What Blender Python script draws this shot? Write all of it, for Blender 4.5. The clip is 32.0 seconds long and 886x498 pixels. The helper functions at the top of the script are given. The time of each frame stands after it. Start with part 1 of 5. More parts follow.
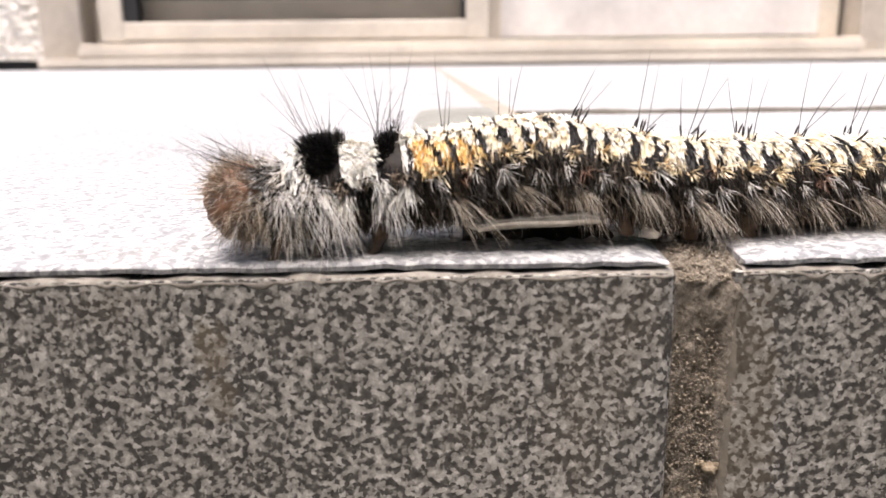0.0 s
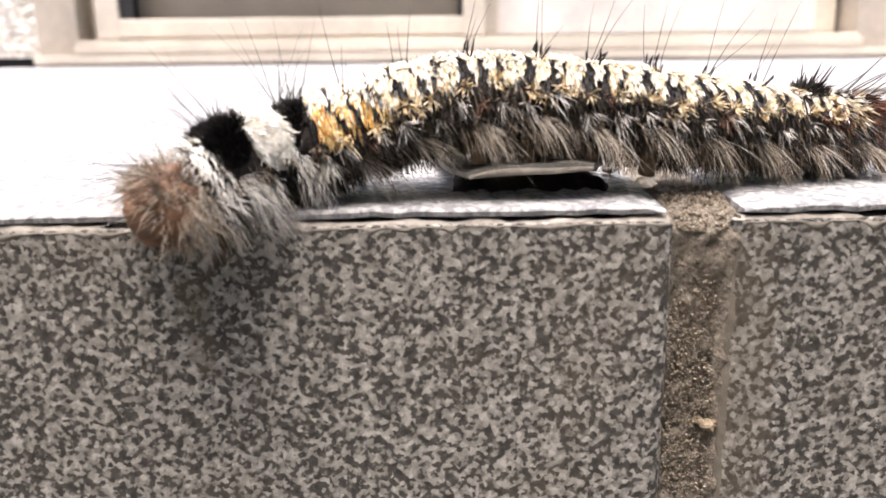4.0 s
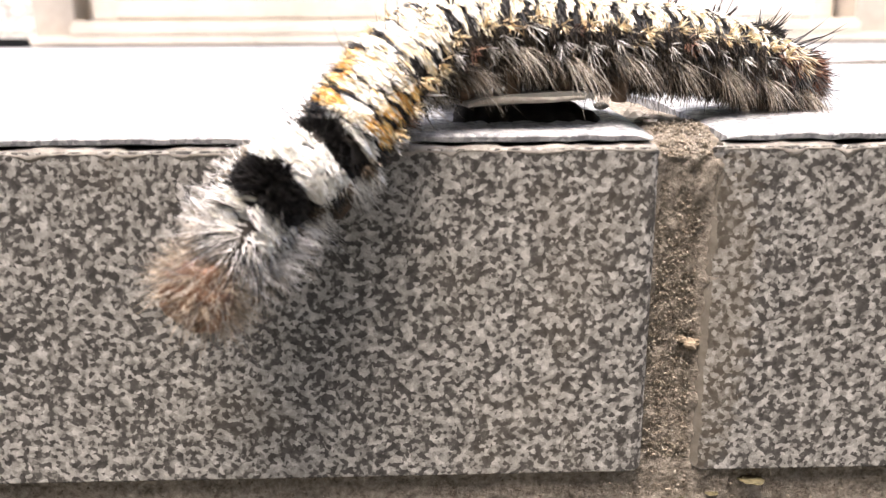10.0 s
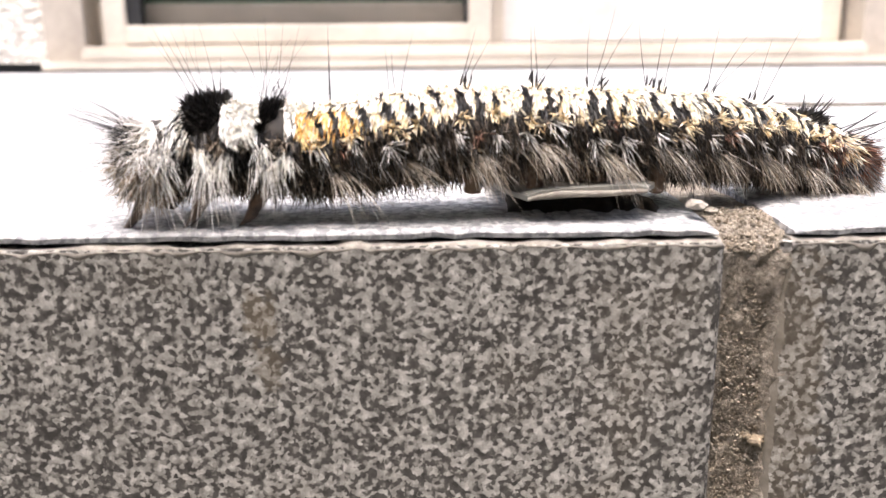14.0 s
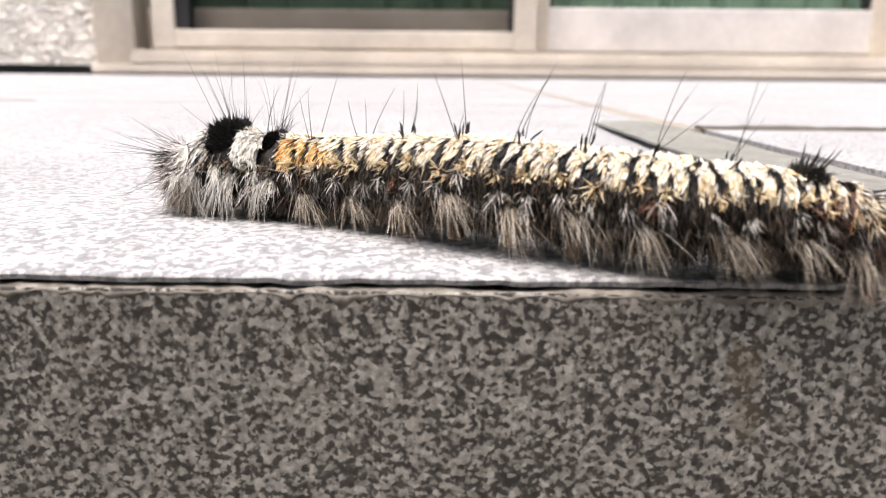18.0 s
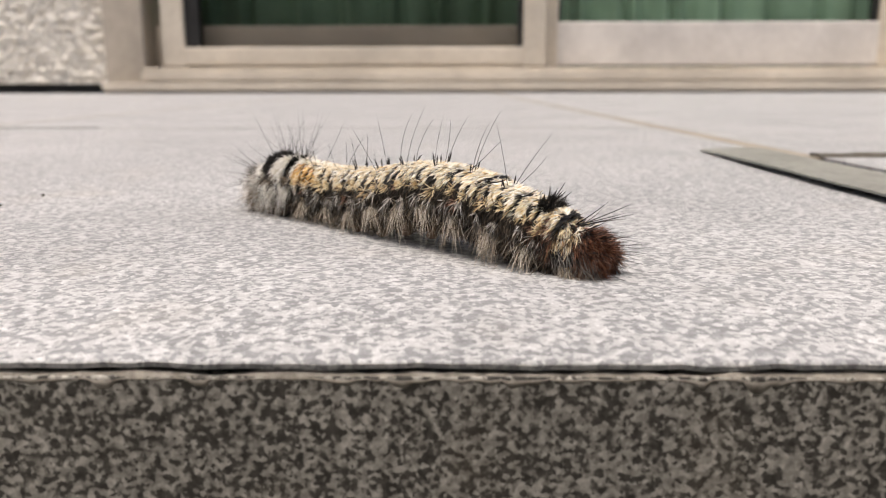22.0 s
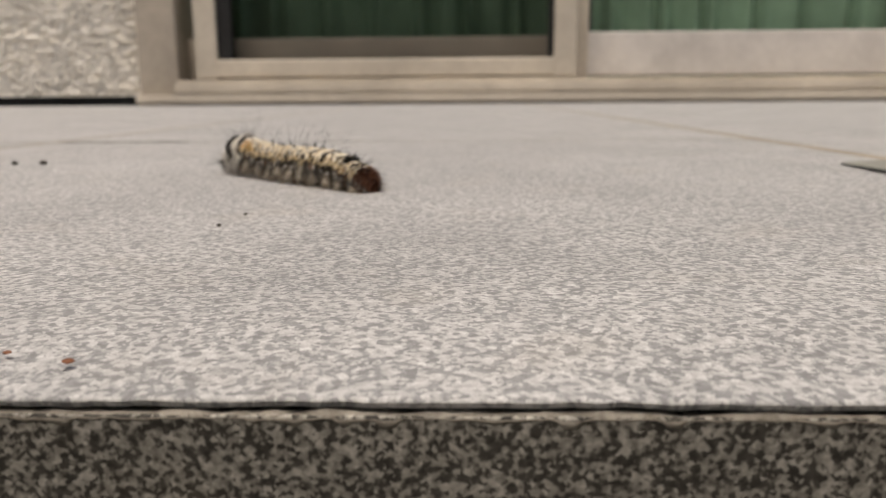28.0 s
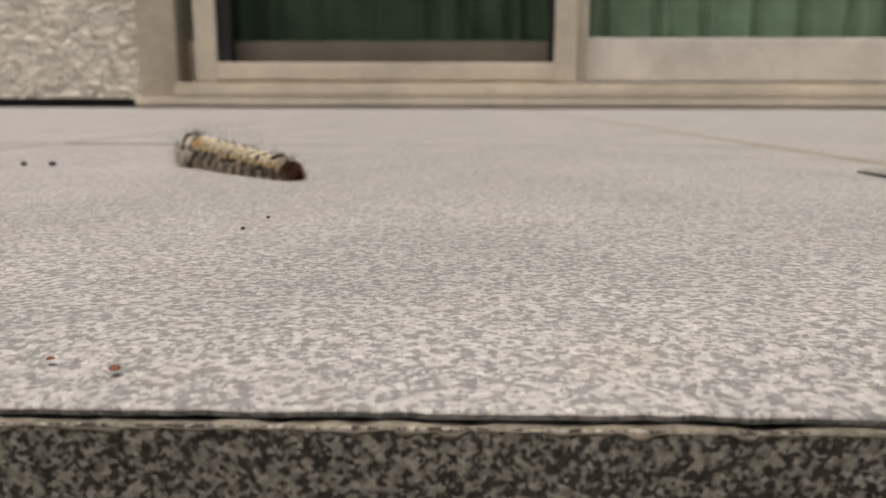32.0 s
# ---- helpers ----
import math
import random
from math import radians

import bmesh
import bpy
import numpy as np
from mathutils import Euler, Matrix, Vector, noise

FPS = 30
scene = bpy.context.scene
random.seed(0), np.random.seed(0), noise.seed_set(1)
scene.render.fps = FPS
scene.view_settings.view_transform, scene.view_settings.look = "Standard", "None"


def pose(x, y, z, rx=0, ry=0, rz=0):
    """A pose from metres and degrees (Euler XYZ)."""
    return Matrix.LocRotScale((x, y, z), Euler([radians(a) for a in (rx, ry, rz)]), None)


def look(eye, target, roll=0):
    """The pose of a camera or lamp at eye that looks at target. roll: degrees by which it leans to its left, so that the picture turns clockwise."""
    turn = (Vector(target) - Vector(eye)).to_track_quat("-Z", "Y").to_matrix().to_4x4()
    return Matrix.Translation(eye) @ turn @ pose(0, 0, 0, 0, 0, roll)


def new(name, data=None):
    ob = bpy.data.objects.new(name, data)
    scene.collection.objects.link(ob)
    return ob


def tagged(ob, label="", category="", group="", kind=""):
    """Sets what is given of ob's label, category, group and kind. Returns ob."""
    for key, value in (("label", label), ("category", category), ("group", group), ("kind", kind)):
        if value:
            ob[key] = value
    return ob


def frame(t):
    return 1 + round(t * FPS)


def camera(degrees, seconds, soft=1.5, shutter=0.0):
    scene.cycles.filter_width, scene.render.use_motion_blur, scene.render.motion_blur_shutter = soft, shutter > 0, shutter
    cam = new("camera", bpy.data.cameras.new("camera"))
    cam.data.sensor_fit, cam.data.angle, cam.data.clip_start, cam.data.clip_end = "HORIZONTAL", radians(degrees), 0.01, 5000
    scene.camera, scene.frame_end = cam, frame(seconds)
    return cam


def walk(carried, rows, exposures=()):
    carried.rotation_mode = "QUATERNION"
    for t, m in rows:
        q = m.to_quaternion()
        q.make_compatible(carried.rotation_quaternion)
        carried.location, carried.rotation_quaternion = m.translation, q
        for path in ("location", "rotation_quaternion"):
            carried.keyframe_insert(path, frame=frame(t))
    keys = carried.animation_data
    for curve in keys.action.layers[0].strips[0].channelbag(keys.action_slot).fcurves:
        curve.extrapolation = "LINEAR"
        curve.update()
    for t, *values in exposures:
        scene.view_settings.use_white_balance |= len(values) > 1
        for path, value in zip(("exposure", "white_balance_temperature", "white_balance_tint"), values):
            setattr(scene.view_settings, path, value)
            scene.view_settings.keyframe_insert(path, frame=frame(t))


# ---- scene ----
cam = camera(58.7, 32.0, soft=1.1)
PATH = [
    (0, (-0.01907, -0.05907, 0.01399), (-0.00894, 0.42747, -0.10080), -0.61),
    (0.5, (-0.01899, -0.05887, 0.01337), (-0.00800, 0.42774, -0.10103), -0.72),
    (1, (-0.01794, -0.05826, 0.01318), (-0.00715, 0.42847, -0.10075), -0.74),
    (1.5, (-0.01776, -0.05779, 0.01303), (-0.00598, 0.42896, -0.10074), -0.83),
    (2, (-0.01796, -0.05829, 0.01073), (-0.00532, 0.42835, -0.10340), -0.81),
    (2.5, (-0.01786, -0.05877, 0.01086), (-0.00569, 0.42774, -0.10387), -0.84),
    (3, (-0.01819, -0.05850, 0.01037), (-0.00490, 0.42802, -0.10417), -0.69),
    (3.5, (-0.01812, -0.05799, 0.00972), (-0.00573, 0.42839, -0.10556), -0.67),
    (5.5, (-0.02024, -0.05953, 0.00988), (-0.00987, 0.42679, -0.10584), -0.62),
    (6, (-0.01909, -0.06051, 0.00940), (-0.00887, 0.42582, -0.10623), -0.57),
    (6.5, (-0.01844, -0.06089, 0.00916), (-0.00723, 0.42513, -0.10769), -0.44),
    (7, (-0.01818, -0.06088, 0.00887), (-0.00547, 0.42489, -0.10890), -0.45),
    (7.5, (-0.01796, -0.06053, 0.00793), (-0.00493, 0.42501, -0.11074), -0.61),
    (8, (-0.01784, -0.06067, 0.00802), (-0.00421, 0.42459, -0.11169), -0.74),
    (8.5, (-0.01760, -0.06294, 0.00615), (-0.00311, 0.42211, -0.11435), -0.68),
    (9, (-0.01716, -0.06387, 0.00423), (-0.00265, 0.42053, -0.11883), -0.58),
    (9.5, (-0.01819, -0.06340, 0.00482), (-0.00337, 0.42061, -0.11975), -0.44),
    (10, (-0.01892, -0.06306, 0.00577), (-0.00528, 0.42103, -0.11860), -0.32),
    (10.5, (-0.01927, -0.06291, 0.00713), (-0.00617, 0.42169, -0.11533), -0.38),
    (11, (-0.01968, -0.06228, 0.00851), (-0.00661, 0.42302, -0.11112), -0.59),
    (11.5, (-0.02092, -0.06153, 0.00980), (-0.00789, 0.42454, -0.10666), -0.73),
    (12, (-0.02189, -0.06132, 0.01093), (-0.01055, 0.42530, -0.10342), -0.75),
    (12.5, (-0.02186, -0.06111, 0.01124), (-0.01090, 0.42608, -0.10068), -0.63),
    (13, (-0.02178, -0.06008, 0.01078), (-0.01143, 0.42719, -0.10088), -0.51),
    (13.5, (-0.02205, -0.05964, 0.01091), (-0.01194, 0.42753, -0.10122), -0.56),
    (15.5, (-0.02988, -0.05960, 0.01279), (-0.02217, 0.42800, -0.09761), -0.02),
    (16, (-0.03379, -0.05876, 0.01304), (-0.02834, 0.42878, -0.09775), -0.13),
    (16.5, (-0.03822, -0.05819, 0.01349), (-0.03649, 0.42957, -0.09641), 0.05),
    (17, (-0.04527, -0.05880, 0.01472), (-0.04539, 0.42880, -0.09593), 0.25),
    (17.5, (-0.05359, -0.05845, 0.01447), (-0.05730, 0.42956, -0.09427), 0.46),
    (18, (-0.05846, -0.05661, 0.01366), (-0.06376, 0.43162, -0.09408), 0.55),
    (18.5, (-0.06051, -0.05550, 0.01403), (-0.06605, 0.43287, -0.09305), 0.34),
    (19, (-0.06137, -0.05506, 0.01404), (-0.06645, 0.43347, -0.09231), 0.17),
    (19.5, (-0.06642, -0.05459, 0.01430), (-0.07033, 0.43418, -0.09099), 0.13),
    (20, (-0.07221, -0.05454, 0.01516), (-0.07676, 0.43437, -0.08948), 0.12),
    (20.5, (-0.07754, -0.05442, 0.01581), (-0.08348, 0.43480, -0.08729), 0.22),
    (21, (-0.08096, -0.05424, 0.01665), (-0.08761, 0.43509, -0.08589), -0.08),
    (21.5, (-0.08460, -0.05367, 0.01713), (-0.08985, 0.43602, -0.08374), -0.10),
    (22, (-0.08843, -0.05303, 0.01796), (-0.09308, 0.43686, -0.08199), -0.09),
    (22.5, (-0.09091, -0.05231, 0.01709), (-0.09573, 0.43780, -0.08177), -0.15),
    (23, (-0.09493, -0.05228, 0.01673), (-0.09994, 0.43790, -0.08176), -0.41),
    (23.5, (-0.10066, -0.05162, 0.01596), (-0.10641, 0.43854, -0.08257), -0.47),
    (24, (-0.10456, -0.05099, 0.01515), (-0.11109, 0.43911, -0.08364), -0.36),
    (24.5, (-0.10692, -0.05085, 0.01534), (-0.11483, 0.43912, -0.08403), -0.57),
    (25, (-0.11042, -0.05062, 0.01652), (-0.11990, 0.43937, -0.08259), -0.59),
    (25.5, (-0.11465, -0.05014, 0.01671), (-0.12500, 0.44001, -0.08152), -0.45),
    (26, (-0.11703, -0.05040, 0.01728), (-0.12896, 0.43985, -0.08024), -0.40),
    (26.5, (-0.11856, -0.05021, 0.01780), (-0.13167, 0.44012, -0.07916), -0.21),
    (28.5, (-0.12057, -0.05010, 0.01908), (-0.13640, 0.44108, -0.07307), -0.43),
    (29, (-0.12098, -0.04942, 0.01870), (-0.13643, 0.44204, -0.07203), -0.47),
    (29.5, (-0.12094, -0.04924, 0.01861), (-0.13613, 0.44231, -0.07166), -0.34),
    (30, (-0.12166, -0.04911, 0.01841), (-0.13600, 0.44247, -0.07185), -0.18),
    (30.5, (-0.12250, -0.04893, 0.01893), (-0.13668, 0.44260, -0.07157), -0.06),
    (31, (-0.12343, -0.04879, 0.01901), (-0.13717, 0.44269, -0.07184), -0.10),
    (31.5, (-0.12405, -0.04881, 0.01917), (-0.13750, 0.44270, -0.07157), 0.02),
    (32, (-0.12486, -0.04849, 0.01873), (-0.13820, 0.44301, -0.07210), 0.11),
]
walk(cam, [(t, look(eye, target, roll)) for t, eye, target, roll in PATH],
     exposures=[(0.0, 1.36, 6450, 15), (2.0, 1.42, 6450, 15), (3.2, 1.6, 6450, 15), (5.5, 1.55, 6450, 15), (8.0, 1.5, 6450, 15), (9.3, 1.9, 6500, 15), (11.0, 2.0, 6400, 15), (13.5, 1.85, 6350, 15), (16.5, 1.42, 6350, 15), (20.0, 0.87, 6500, 12), (21.2, 0.69, 6600, 12), (22.5, 0.42, 6750, 11), (24.0, 0.26, 6850, 11), (26.2, 0.21, 6950, 11), (29.0, 0.02, 7150, 10), (32.0, 0.01, 7200, 10)])
cam.data.dof.use_dof = True
cam.data.dof.focus_distance = 0.08
cam.data.dof.aperture_fstop = 48.0

# One unit of the plan is 5.7 mm, the width of a joint.
U = 0.0057

# ---- light: an overcast sky over an open terrace ----
world = bpy.data.worlds.new("sky")
scene.world = world
world.use_nodes = True
wn = world.node_tree.nodes
sky = wn.new("ShaderNodeTexSky")
sky.sky_type = "NISHITA"
sky.sun_disc = False
sky.sun_elevation = radians(74)
sky.sun_rotation = radians(200)
sky.air_density, sky.dust_density, sky.ozone_density = 1.0, 6.0, 1.0
wn["Background"].inputs["Strength"].default_value = 0.13
world.node_tree.links.new(sky.outputs["Color"], wn["Background"].inputs["Color"])
sun = new("sun", bpy.data.lights.new("sun", "SUN"))
sun.data.energy, sun.data.angle, sun.data.color = 1.55, radians(35), (1.0, 0.96, 0.9)
sun.matrix_world = look((-0.2, -0.25, 2.0), (0, 0, 0))


# ---- materials ----
def material(name, rough=0.6, metal=0.0, spec=0.5):
    m = bpy.data.materials.new(name)
    m.use_nodes = True
    b = m.node_tree.nodes["Principled BSDF"]
    b.inputs["Roughness"].default_value, b.inputs["Metallic"].default_value = rough, metal
    b.inputs["Specular IOR Level"].default_value = spec
    return m, m.node_tree.nodes, m.node_tree.links, b


def ramp(nodes, stops, mode="LINEAR"):
    r = nodes.new("ShaderNodeValToRGB")
    r.color_ramp.interpolation = mode
    while len(r.color_ramp.elements) < len(stops):
        r.color_ramp.elements.new(0.5)
    for e, (at, c) in zip(r.color_ramp.elements, stops):
        e.position, e.color = at, (*c, 1)
    return r


def texture(nodes, links, kind, scale, source, detail=3.0, rough=0.55):
    n = nodes.new("ShaderNodeTexNoise" if kind == "noise" else "ShaderNodeTexVoronoi")
    n.inputs["Scale"].default_value = scale
    if kind == "noise":
        n.inputs["Detail"].default_value, n.inputs["Roughness"].default_value = detail, rough
    links.new(source, n.inputs["Vector"])
    return n


def mixed(nodes, links, fac, a, b, how="MIX"):
    n = nodes.new("ShaderNodeMix")
    n.data_type, n.blend_type = "RGBA", how
    for value, socket in ((fac, n.inputs[0]), (a, n.inputs[6]), (b, n.inputs[7])):
        if isinstance(value, (int, float)):
            socket.default_value = value
        elif isinstance(value, tuple):
            socket.default_value = (*value, 1)
        else:
            links.new(value, socket)
    return n.outputs[2]


def bumped(nodes, links, bsdf, height, strength, distance):
    n = nodes.new("ShaderNodeBump")
    n.inputs["Strength"].default_value, n.inputs["Distance"].default_value = strength, distance
    links.new(height, n.inputs["Height"])
    links.new(n.outputs["Normal"], bsdf.inputs["Normal"])


def granite(name, tones, stain, rough, grain=2650.0, flat=1.0, spec=0.5, clot=0.95, cell=0.62, spots=()):
    """Speckled stone: wobbly crystals of two main tones in clumps, fine pepper, and rusty stains at a larger scale.
    spots: single stains and brown patches, each with its middle, its half sizes and its strength."""
    m, n, l, b = material(name, rough, spec=spec)
    co = n.new("ShaderNodeTexCoord").outputs["Object"]
    warp = texture(n, l, "noise", grain * 1.25, co, 2.0)
    add = n.new("ShaderNodeVectorMath")
    add.operation = "MULTIPLY_ADD"
    l.new(warp.outputs["Color"], add.inputs[0])
    add.inputs[1].default_value = (0.8 / grain,) * 3
    l.new(co, add.inputs[2])
    cells = texture(n, l, "voronoi", grain, add.outputs[0])
    clump = texture(n, l, "noise", grain * 0.45, add.outputs[0], 1.0)
    sep = n.new("ShaderNodeSeparateColor")
    l.new(cells.outputs["Color"], sep.inputs[0])
    half = n.new("ShaderNodeMath")
    half.operation = "MULTIPLY_ADD"
    l.new(clump.outputs["Fac"], half.inputs[0])
    half.inputs[1].default_value, half.inputs[2].default_value = clot, 0.5 - 0.5 * clot - 0.5 * cell
    value = n.new("ShaderNodeMath")
    value.operation = "MULTIPLY_ADD"
    l.new(sep.outputs[0], value.inputs[0])
    value.inputs[1].default_value = cell
    l.new(half.outputs[0], value.inputs[2])
    r = ramp(n, [(0.12, tones[0]), (0.43, tones[1]), (0.5, tones[2]), (0.72, tones[3]), (0.92, tones[4])])
    l.new(value.outputs[0], r.inputs[0])
    pepper = texture(n, l, "noise", grain * 3.2, co, 2.0)
    pr = ramp(n, [(0.32, (0.7, 0.7, 0.7)), (0.5, (1.0, 1.0, 1.0)), (0.66, (1.25, 1.25, 1.25))])
    l.new(pepper.outputs["Fac"], pr.inputs[0])
    col = mixed(n, l, 0.6, r.outputs[0], pr.outputs[0], "MULTIPLY")
    big = texture(n, l, "noise", 55.0, co, 4.0)
    sr = ramp(n, [(0.56, (0, 0, 0)), (0.74, (1, 1, 1))])
    l.new(big.outputs["Fac"], sr.inputs[0])
    amount = n.new("ShaderNodeMath")
    amount.operation = "MULTIPLY"
    l.new(sr.outputs[0], amount.inputs[0])
    amount.inputs[1].default_value = 0.18
    col = mixed(n, l, amount.outputs[0], col, stain)
    for middle, size, strength in spots:
        away = n.new("ShaderNodeVectorMath")
        away.operation = "MULTIPLY_ADD"
        l.new(add.outputs[0], away.inputs[0])
        away.inputs[1].default_value = tuple(1 / v for v in size)
        away.inputs[2].default_value = tuple(-c / v for c, v in zip(middle, size))
        far = n.new("ShaderNodeVectorMath")
        far.operation = "LENGTH"
        l.new(away.outputs[0], far.inputs[0])
        ragged = n.new("ShaderNodeMath")
        ragged.operation = "MULTIPLY_ADD"
        l.new(clump.outputs["Fac"], ragged.inputs[0])
        ragged.inputs[1].default_value = 1.3
        l.new(far.outputs["Value"], ragged.inputs[2])
        fade = ramp(n, [(0.8, (strength,) * 3), (1.0, (0, 0, 0))])
        scaled = n.new("ShaderNodeMath")
        scaled.operation = "MULTIPLY"
        scaled.inputs[1].default_value = 0.62
        l.new(ragged.outputs[0], scaled.inputs[0])
        l.new(scaled.outputs[0], fade.inputs[0])
        col = mixed(n, l, fade.outputs[0], col, stain)
    dull = texture(n, l, "noise", 20.0, co, 3.0)
    dr = ramp(n, [(0.3, (0.86, 0.86, 0.86)), (0.7, (1.08, 1.08, 1.08))])
    l.new(dull.outputs["Fac"], dr.inputs[0])
    col = mixed(n, l, 1.0, col, dr.outputs[0], "MULTIPLY")
    l.new(col, b.inputs["Base Color"])
    rr = ramp(n, [(0.25, (rough - 0.1,) * 3), (0.75, (rough + 0.12,) * 3)])
    l.new(pepper.outputs["Fac"], rr.inputs[0])
    l.new(rr.outputs[0], b.inputs["Roughness"])
    bumped(n, l, b, value.outputs[0], 0.25 * flat, 0.00008)
    return m


def mottled(name, dark, light, scale, rough=0.7, depth=0.0, strength=0.5, metal=0.0, spec=0.4, second=0.0):
    """A plain surface with variation at two scales and fine relief."""
    m, n, l, b = material(name, rough, metal, spec)
    co = n.new("ShaderNodeTexCoord").outputs["Object"]
    a = texture(n, l, "noise", scale, co, 5.0, 0.65)
    r = ramp(n, [(0.3, dark), (0.7, light)])
    l.new(a.outputs["Fac"], r.inputs[0])
    c = texture(n, l, "noise", second or scale * 0.12, co, 3.0)
    r2 = ramp(n, [(0.3, (0.78, 0.78, 0.78)), (0.7, (1.1, 1.1, 1.1))])
    l.new(c.outputs["Fac"], r2.inputs[0])
    l.new(mixed(n, l, 1.0, r.outputs[0], r2.outputs[0], "MULTIPLY"), b.inputs["Base Color"])
    if depth:
        bumped(n, l, b, a.outputs["Fac"], strength, depth)
    return m


def hair_material(name, stops, rough=0.45):
    """Every strand takes its own tone between the stops."""
    m, n, l, b = material(name, rough, spec=0.35)
    r = ramp(n, stops)
    l.new(n.new("ShaderNodeNewGeometry").outputs["Random Per Island"], r.inputs[0])
    l.new(r.outputs[0], b.inputs["Base Color"])
    return m


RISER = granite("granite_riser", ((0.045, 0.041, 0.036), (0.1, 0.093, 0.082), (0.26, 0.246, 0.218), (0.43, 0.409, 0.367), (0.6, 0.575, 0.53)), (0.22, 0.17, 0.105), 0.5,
                spots=(((-0.0361, 0.0, -0.0076), (0.0016, 0.01, 0.0028), 0.4), ((-0.0355, 0.0, -0.0118), (0.0013, 0.01, 0.002), 0.3),
                       # tall browner patch down the joint-side edge of the right tile
                       ((0.0064, 0.0, -0.016), (0.0036, 0.012, 0.018), 0.25)))
# same stone as the riser, with the sky's glare lightened into its tones
FLOOR = granite("granite_floor_glare", ((0.22, 0.222, 0.225), (0.305, 0.307, 0.311), (0.415, 0.414, 0.413), (0.505, 0.503, 0.5), (0.6, 0.598, 0.593)), (0.42, 0.37, 0.3), 0.58, grain=2000.0, flat=0.7, spec=0.35)
CHIP = mottled("chipped_stone", (0.2, 0.18, 0.15), (0.52, 0.48, 0.42), 700, 0.8, 0.0002, 0.8)
MORTAR = mottled("sandy_mortar", (0.17, 0.14, 0.105), (0.56, 0.49, 0.4), 1700, 0.95, 0.0009, 1.0, second=170)
GRAIN = hair_material("sand_grain", [(0.0, (0.16, 0.13, 0.095)), (0.5, (0.34, 0.29, 0.225)), (0.95, (0.44, 0.385, 0.31)), (1.0, (0.6, 0.55, 0.47))], 0.95)
SMEAR = mottled("dried_mortar_skin", (0.17, 0.145, 0.11), (0.34, 0.3, 0.24), 500, 0.8, 0.0002, second=120)
JOINT = mottled("stained_joint", (0.29, 0.25, 0.2), (0.41, 0.365, 0.305), 500, 0.95, 0.0003, second=40)
DARK_RIDGE = mottled("dark_ridge_brown", (0.07, 0.062, 0.05), (0.17, 0.15, 0.12), 500, 0.95, 0.0004, second=60)
PLASTER = mottled("pale_plaster", (0.28, 0.25, 0.21), (0.5, 0.46, 0.4), 700, 0.95, 0.0003)
TAN = mottled("tan_lump", (0.22, 0.17, 0.11), (0.42, 0.34, 0.24), 900, 0.95, 0.0003)
SURROUND = mottled("added_wall", (0.07, 0.07, 0.06), (0.12, 0.115, 0.1), 30, 0.9, second=3)
MOSS = mottled("dry_moss", (0.07, 0.06, 0.03), (0.2, 0.165, 0.085), 1200, 0.95, 0.0004)
STUCCO = mottled("cream_stucco", (0.82, 0.765, 0.67), (0.9, 0.865, 0.79), 160, 0.85, 0.0012, 0.6, second=9)
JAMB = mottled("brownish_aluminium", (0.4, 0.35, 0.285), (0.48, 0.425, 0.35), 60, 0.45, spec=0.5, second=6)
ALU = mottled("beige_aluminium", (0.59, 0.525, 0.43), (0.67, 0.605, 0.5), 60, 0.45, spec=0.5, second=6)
# beige aluminium whitened to paint the reflection on the right lower rail
ALU_REFLECT = mottled("aluminium_paled_by_reflection", (0.66, 0.625, 0.58), (0.74, 0.705, 0.66), 60, 0.45, spec=0.5, second=6)
GASKET_GAP = mottled("black_rubber_and_gap_shade", (0.012, 0.012, 0.012), (0.022, 0.022, 0.022), 90, 0.7)
CURTAIN = mottled("green_curtain", (0.2, 0.31, 0.22), (0.31, 0.43, 0.32), 120, 0.9, second=14)
ROOM = mottled("room_dimmed_by_colour", (0.05, 0.05, 0.05), (0.07, 0.07, 0.07), 3, 0.9)
BLADE = mottled("grey_green_dry_blade", (0.19, 0.19, 0.17), (0.34, 0.335, 0.295), 420, 0.55, 0.0001, 0.5, second=60)
SHADE_BROWN = mottled("under_strip_shade", (0.012, 0.009, 0.007), (0.035, 0.026, 0.019), 700, 0.9, 0.0003)
SKIN = mottled("dark_skin", (0.012, 0.01, 0.009), (0.05, 0.038, 0.028), 900, 0.7, 0.0002)
HEADM = mottled("brown_head_shell", (0.045, 0.02, 0.012), (0.4, 0.22, 0.13), 380, 0.45, 0.0003, 0.8, second=300)
PLATE = mottled("yellowish_face_plate", (0.2, 0.13, 0.06), (0.52, 0.42, 0.24), 700, 0.5, 0.0002, 0.8, second=300)
RUST = mottled("rust_brown_leaf", (0.12, 0.04, 0.016), (0.3, 0.13, 0.07), 900, 0.8, 0.0002)
REAR = mottled("russet_skin", (0.06, 0.02, 0.01), (0.24, 0.085, 0.04), 1100, 0.6, 0.0002)
LEG = mottled("leg_shell", (0.018, 0.012, 0.009), (0.12, 0.075, 0.045), 1300, 0.4)
FOOT = mottled("brown_proleg", (0.05, 0.032, 0.02), (0.2, 0.13, 0.08), 1000, 0.7, 0.0002)
WHITE_H = hair_material("white_scale_hair", [(0.0, (0.62, 0.57, 0.46)), (0.3, (0.84, 0.82, 0.75)), (1.0, (0.92, 0.91, 0.89))])
BAND_H = hair_material("cream_scale_hair", [(0.0, (0.72, 0.52, 0.26)), (0.2, (0.85, 0.74, 0.52)), (0.5, (0.89, 0.84, 0.72)), (1.0, (0.92, 0.91, 0.88))])
BLACK_H = hair_material("black_scale_hair", [(0.0, (0.008, 0.007, 0.007)), (0.8, (0.02, 0.018, 0.017)), (1.0, (0.07, 0.06, 0.05))])
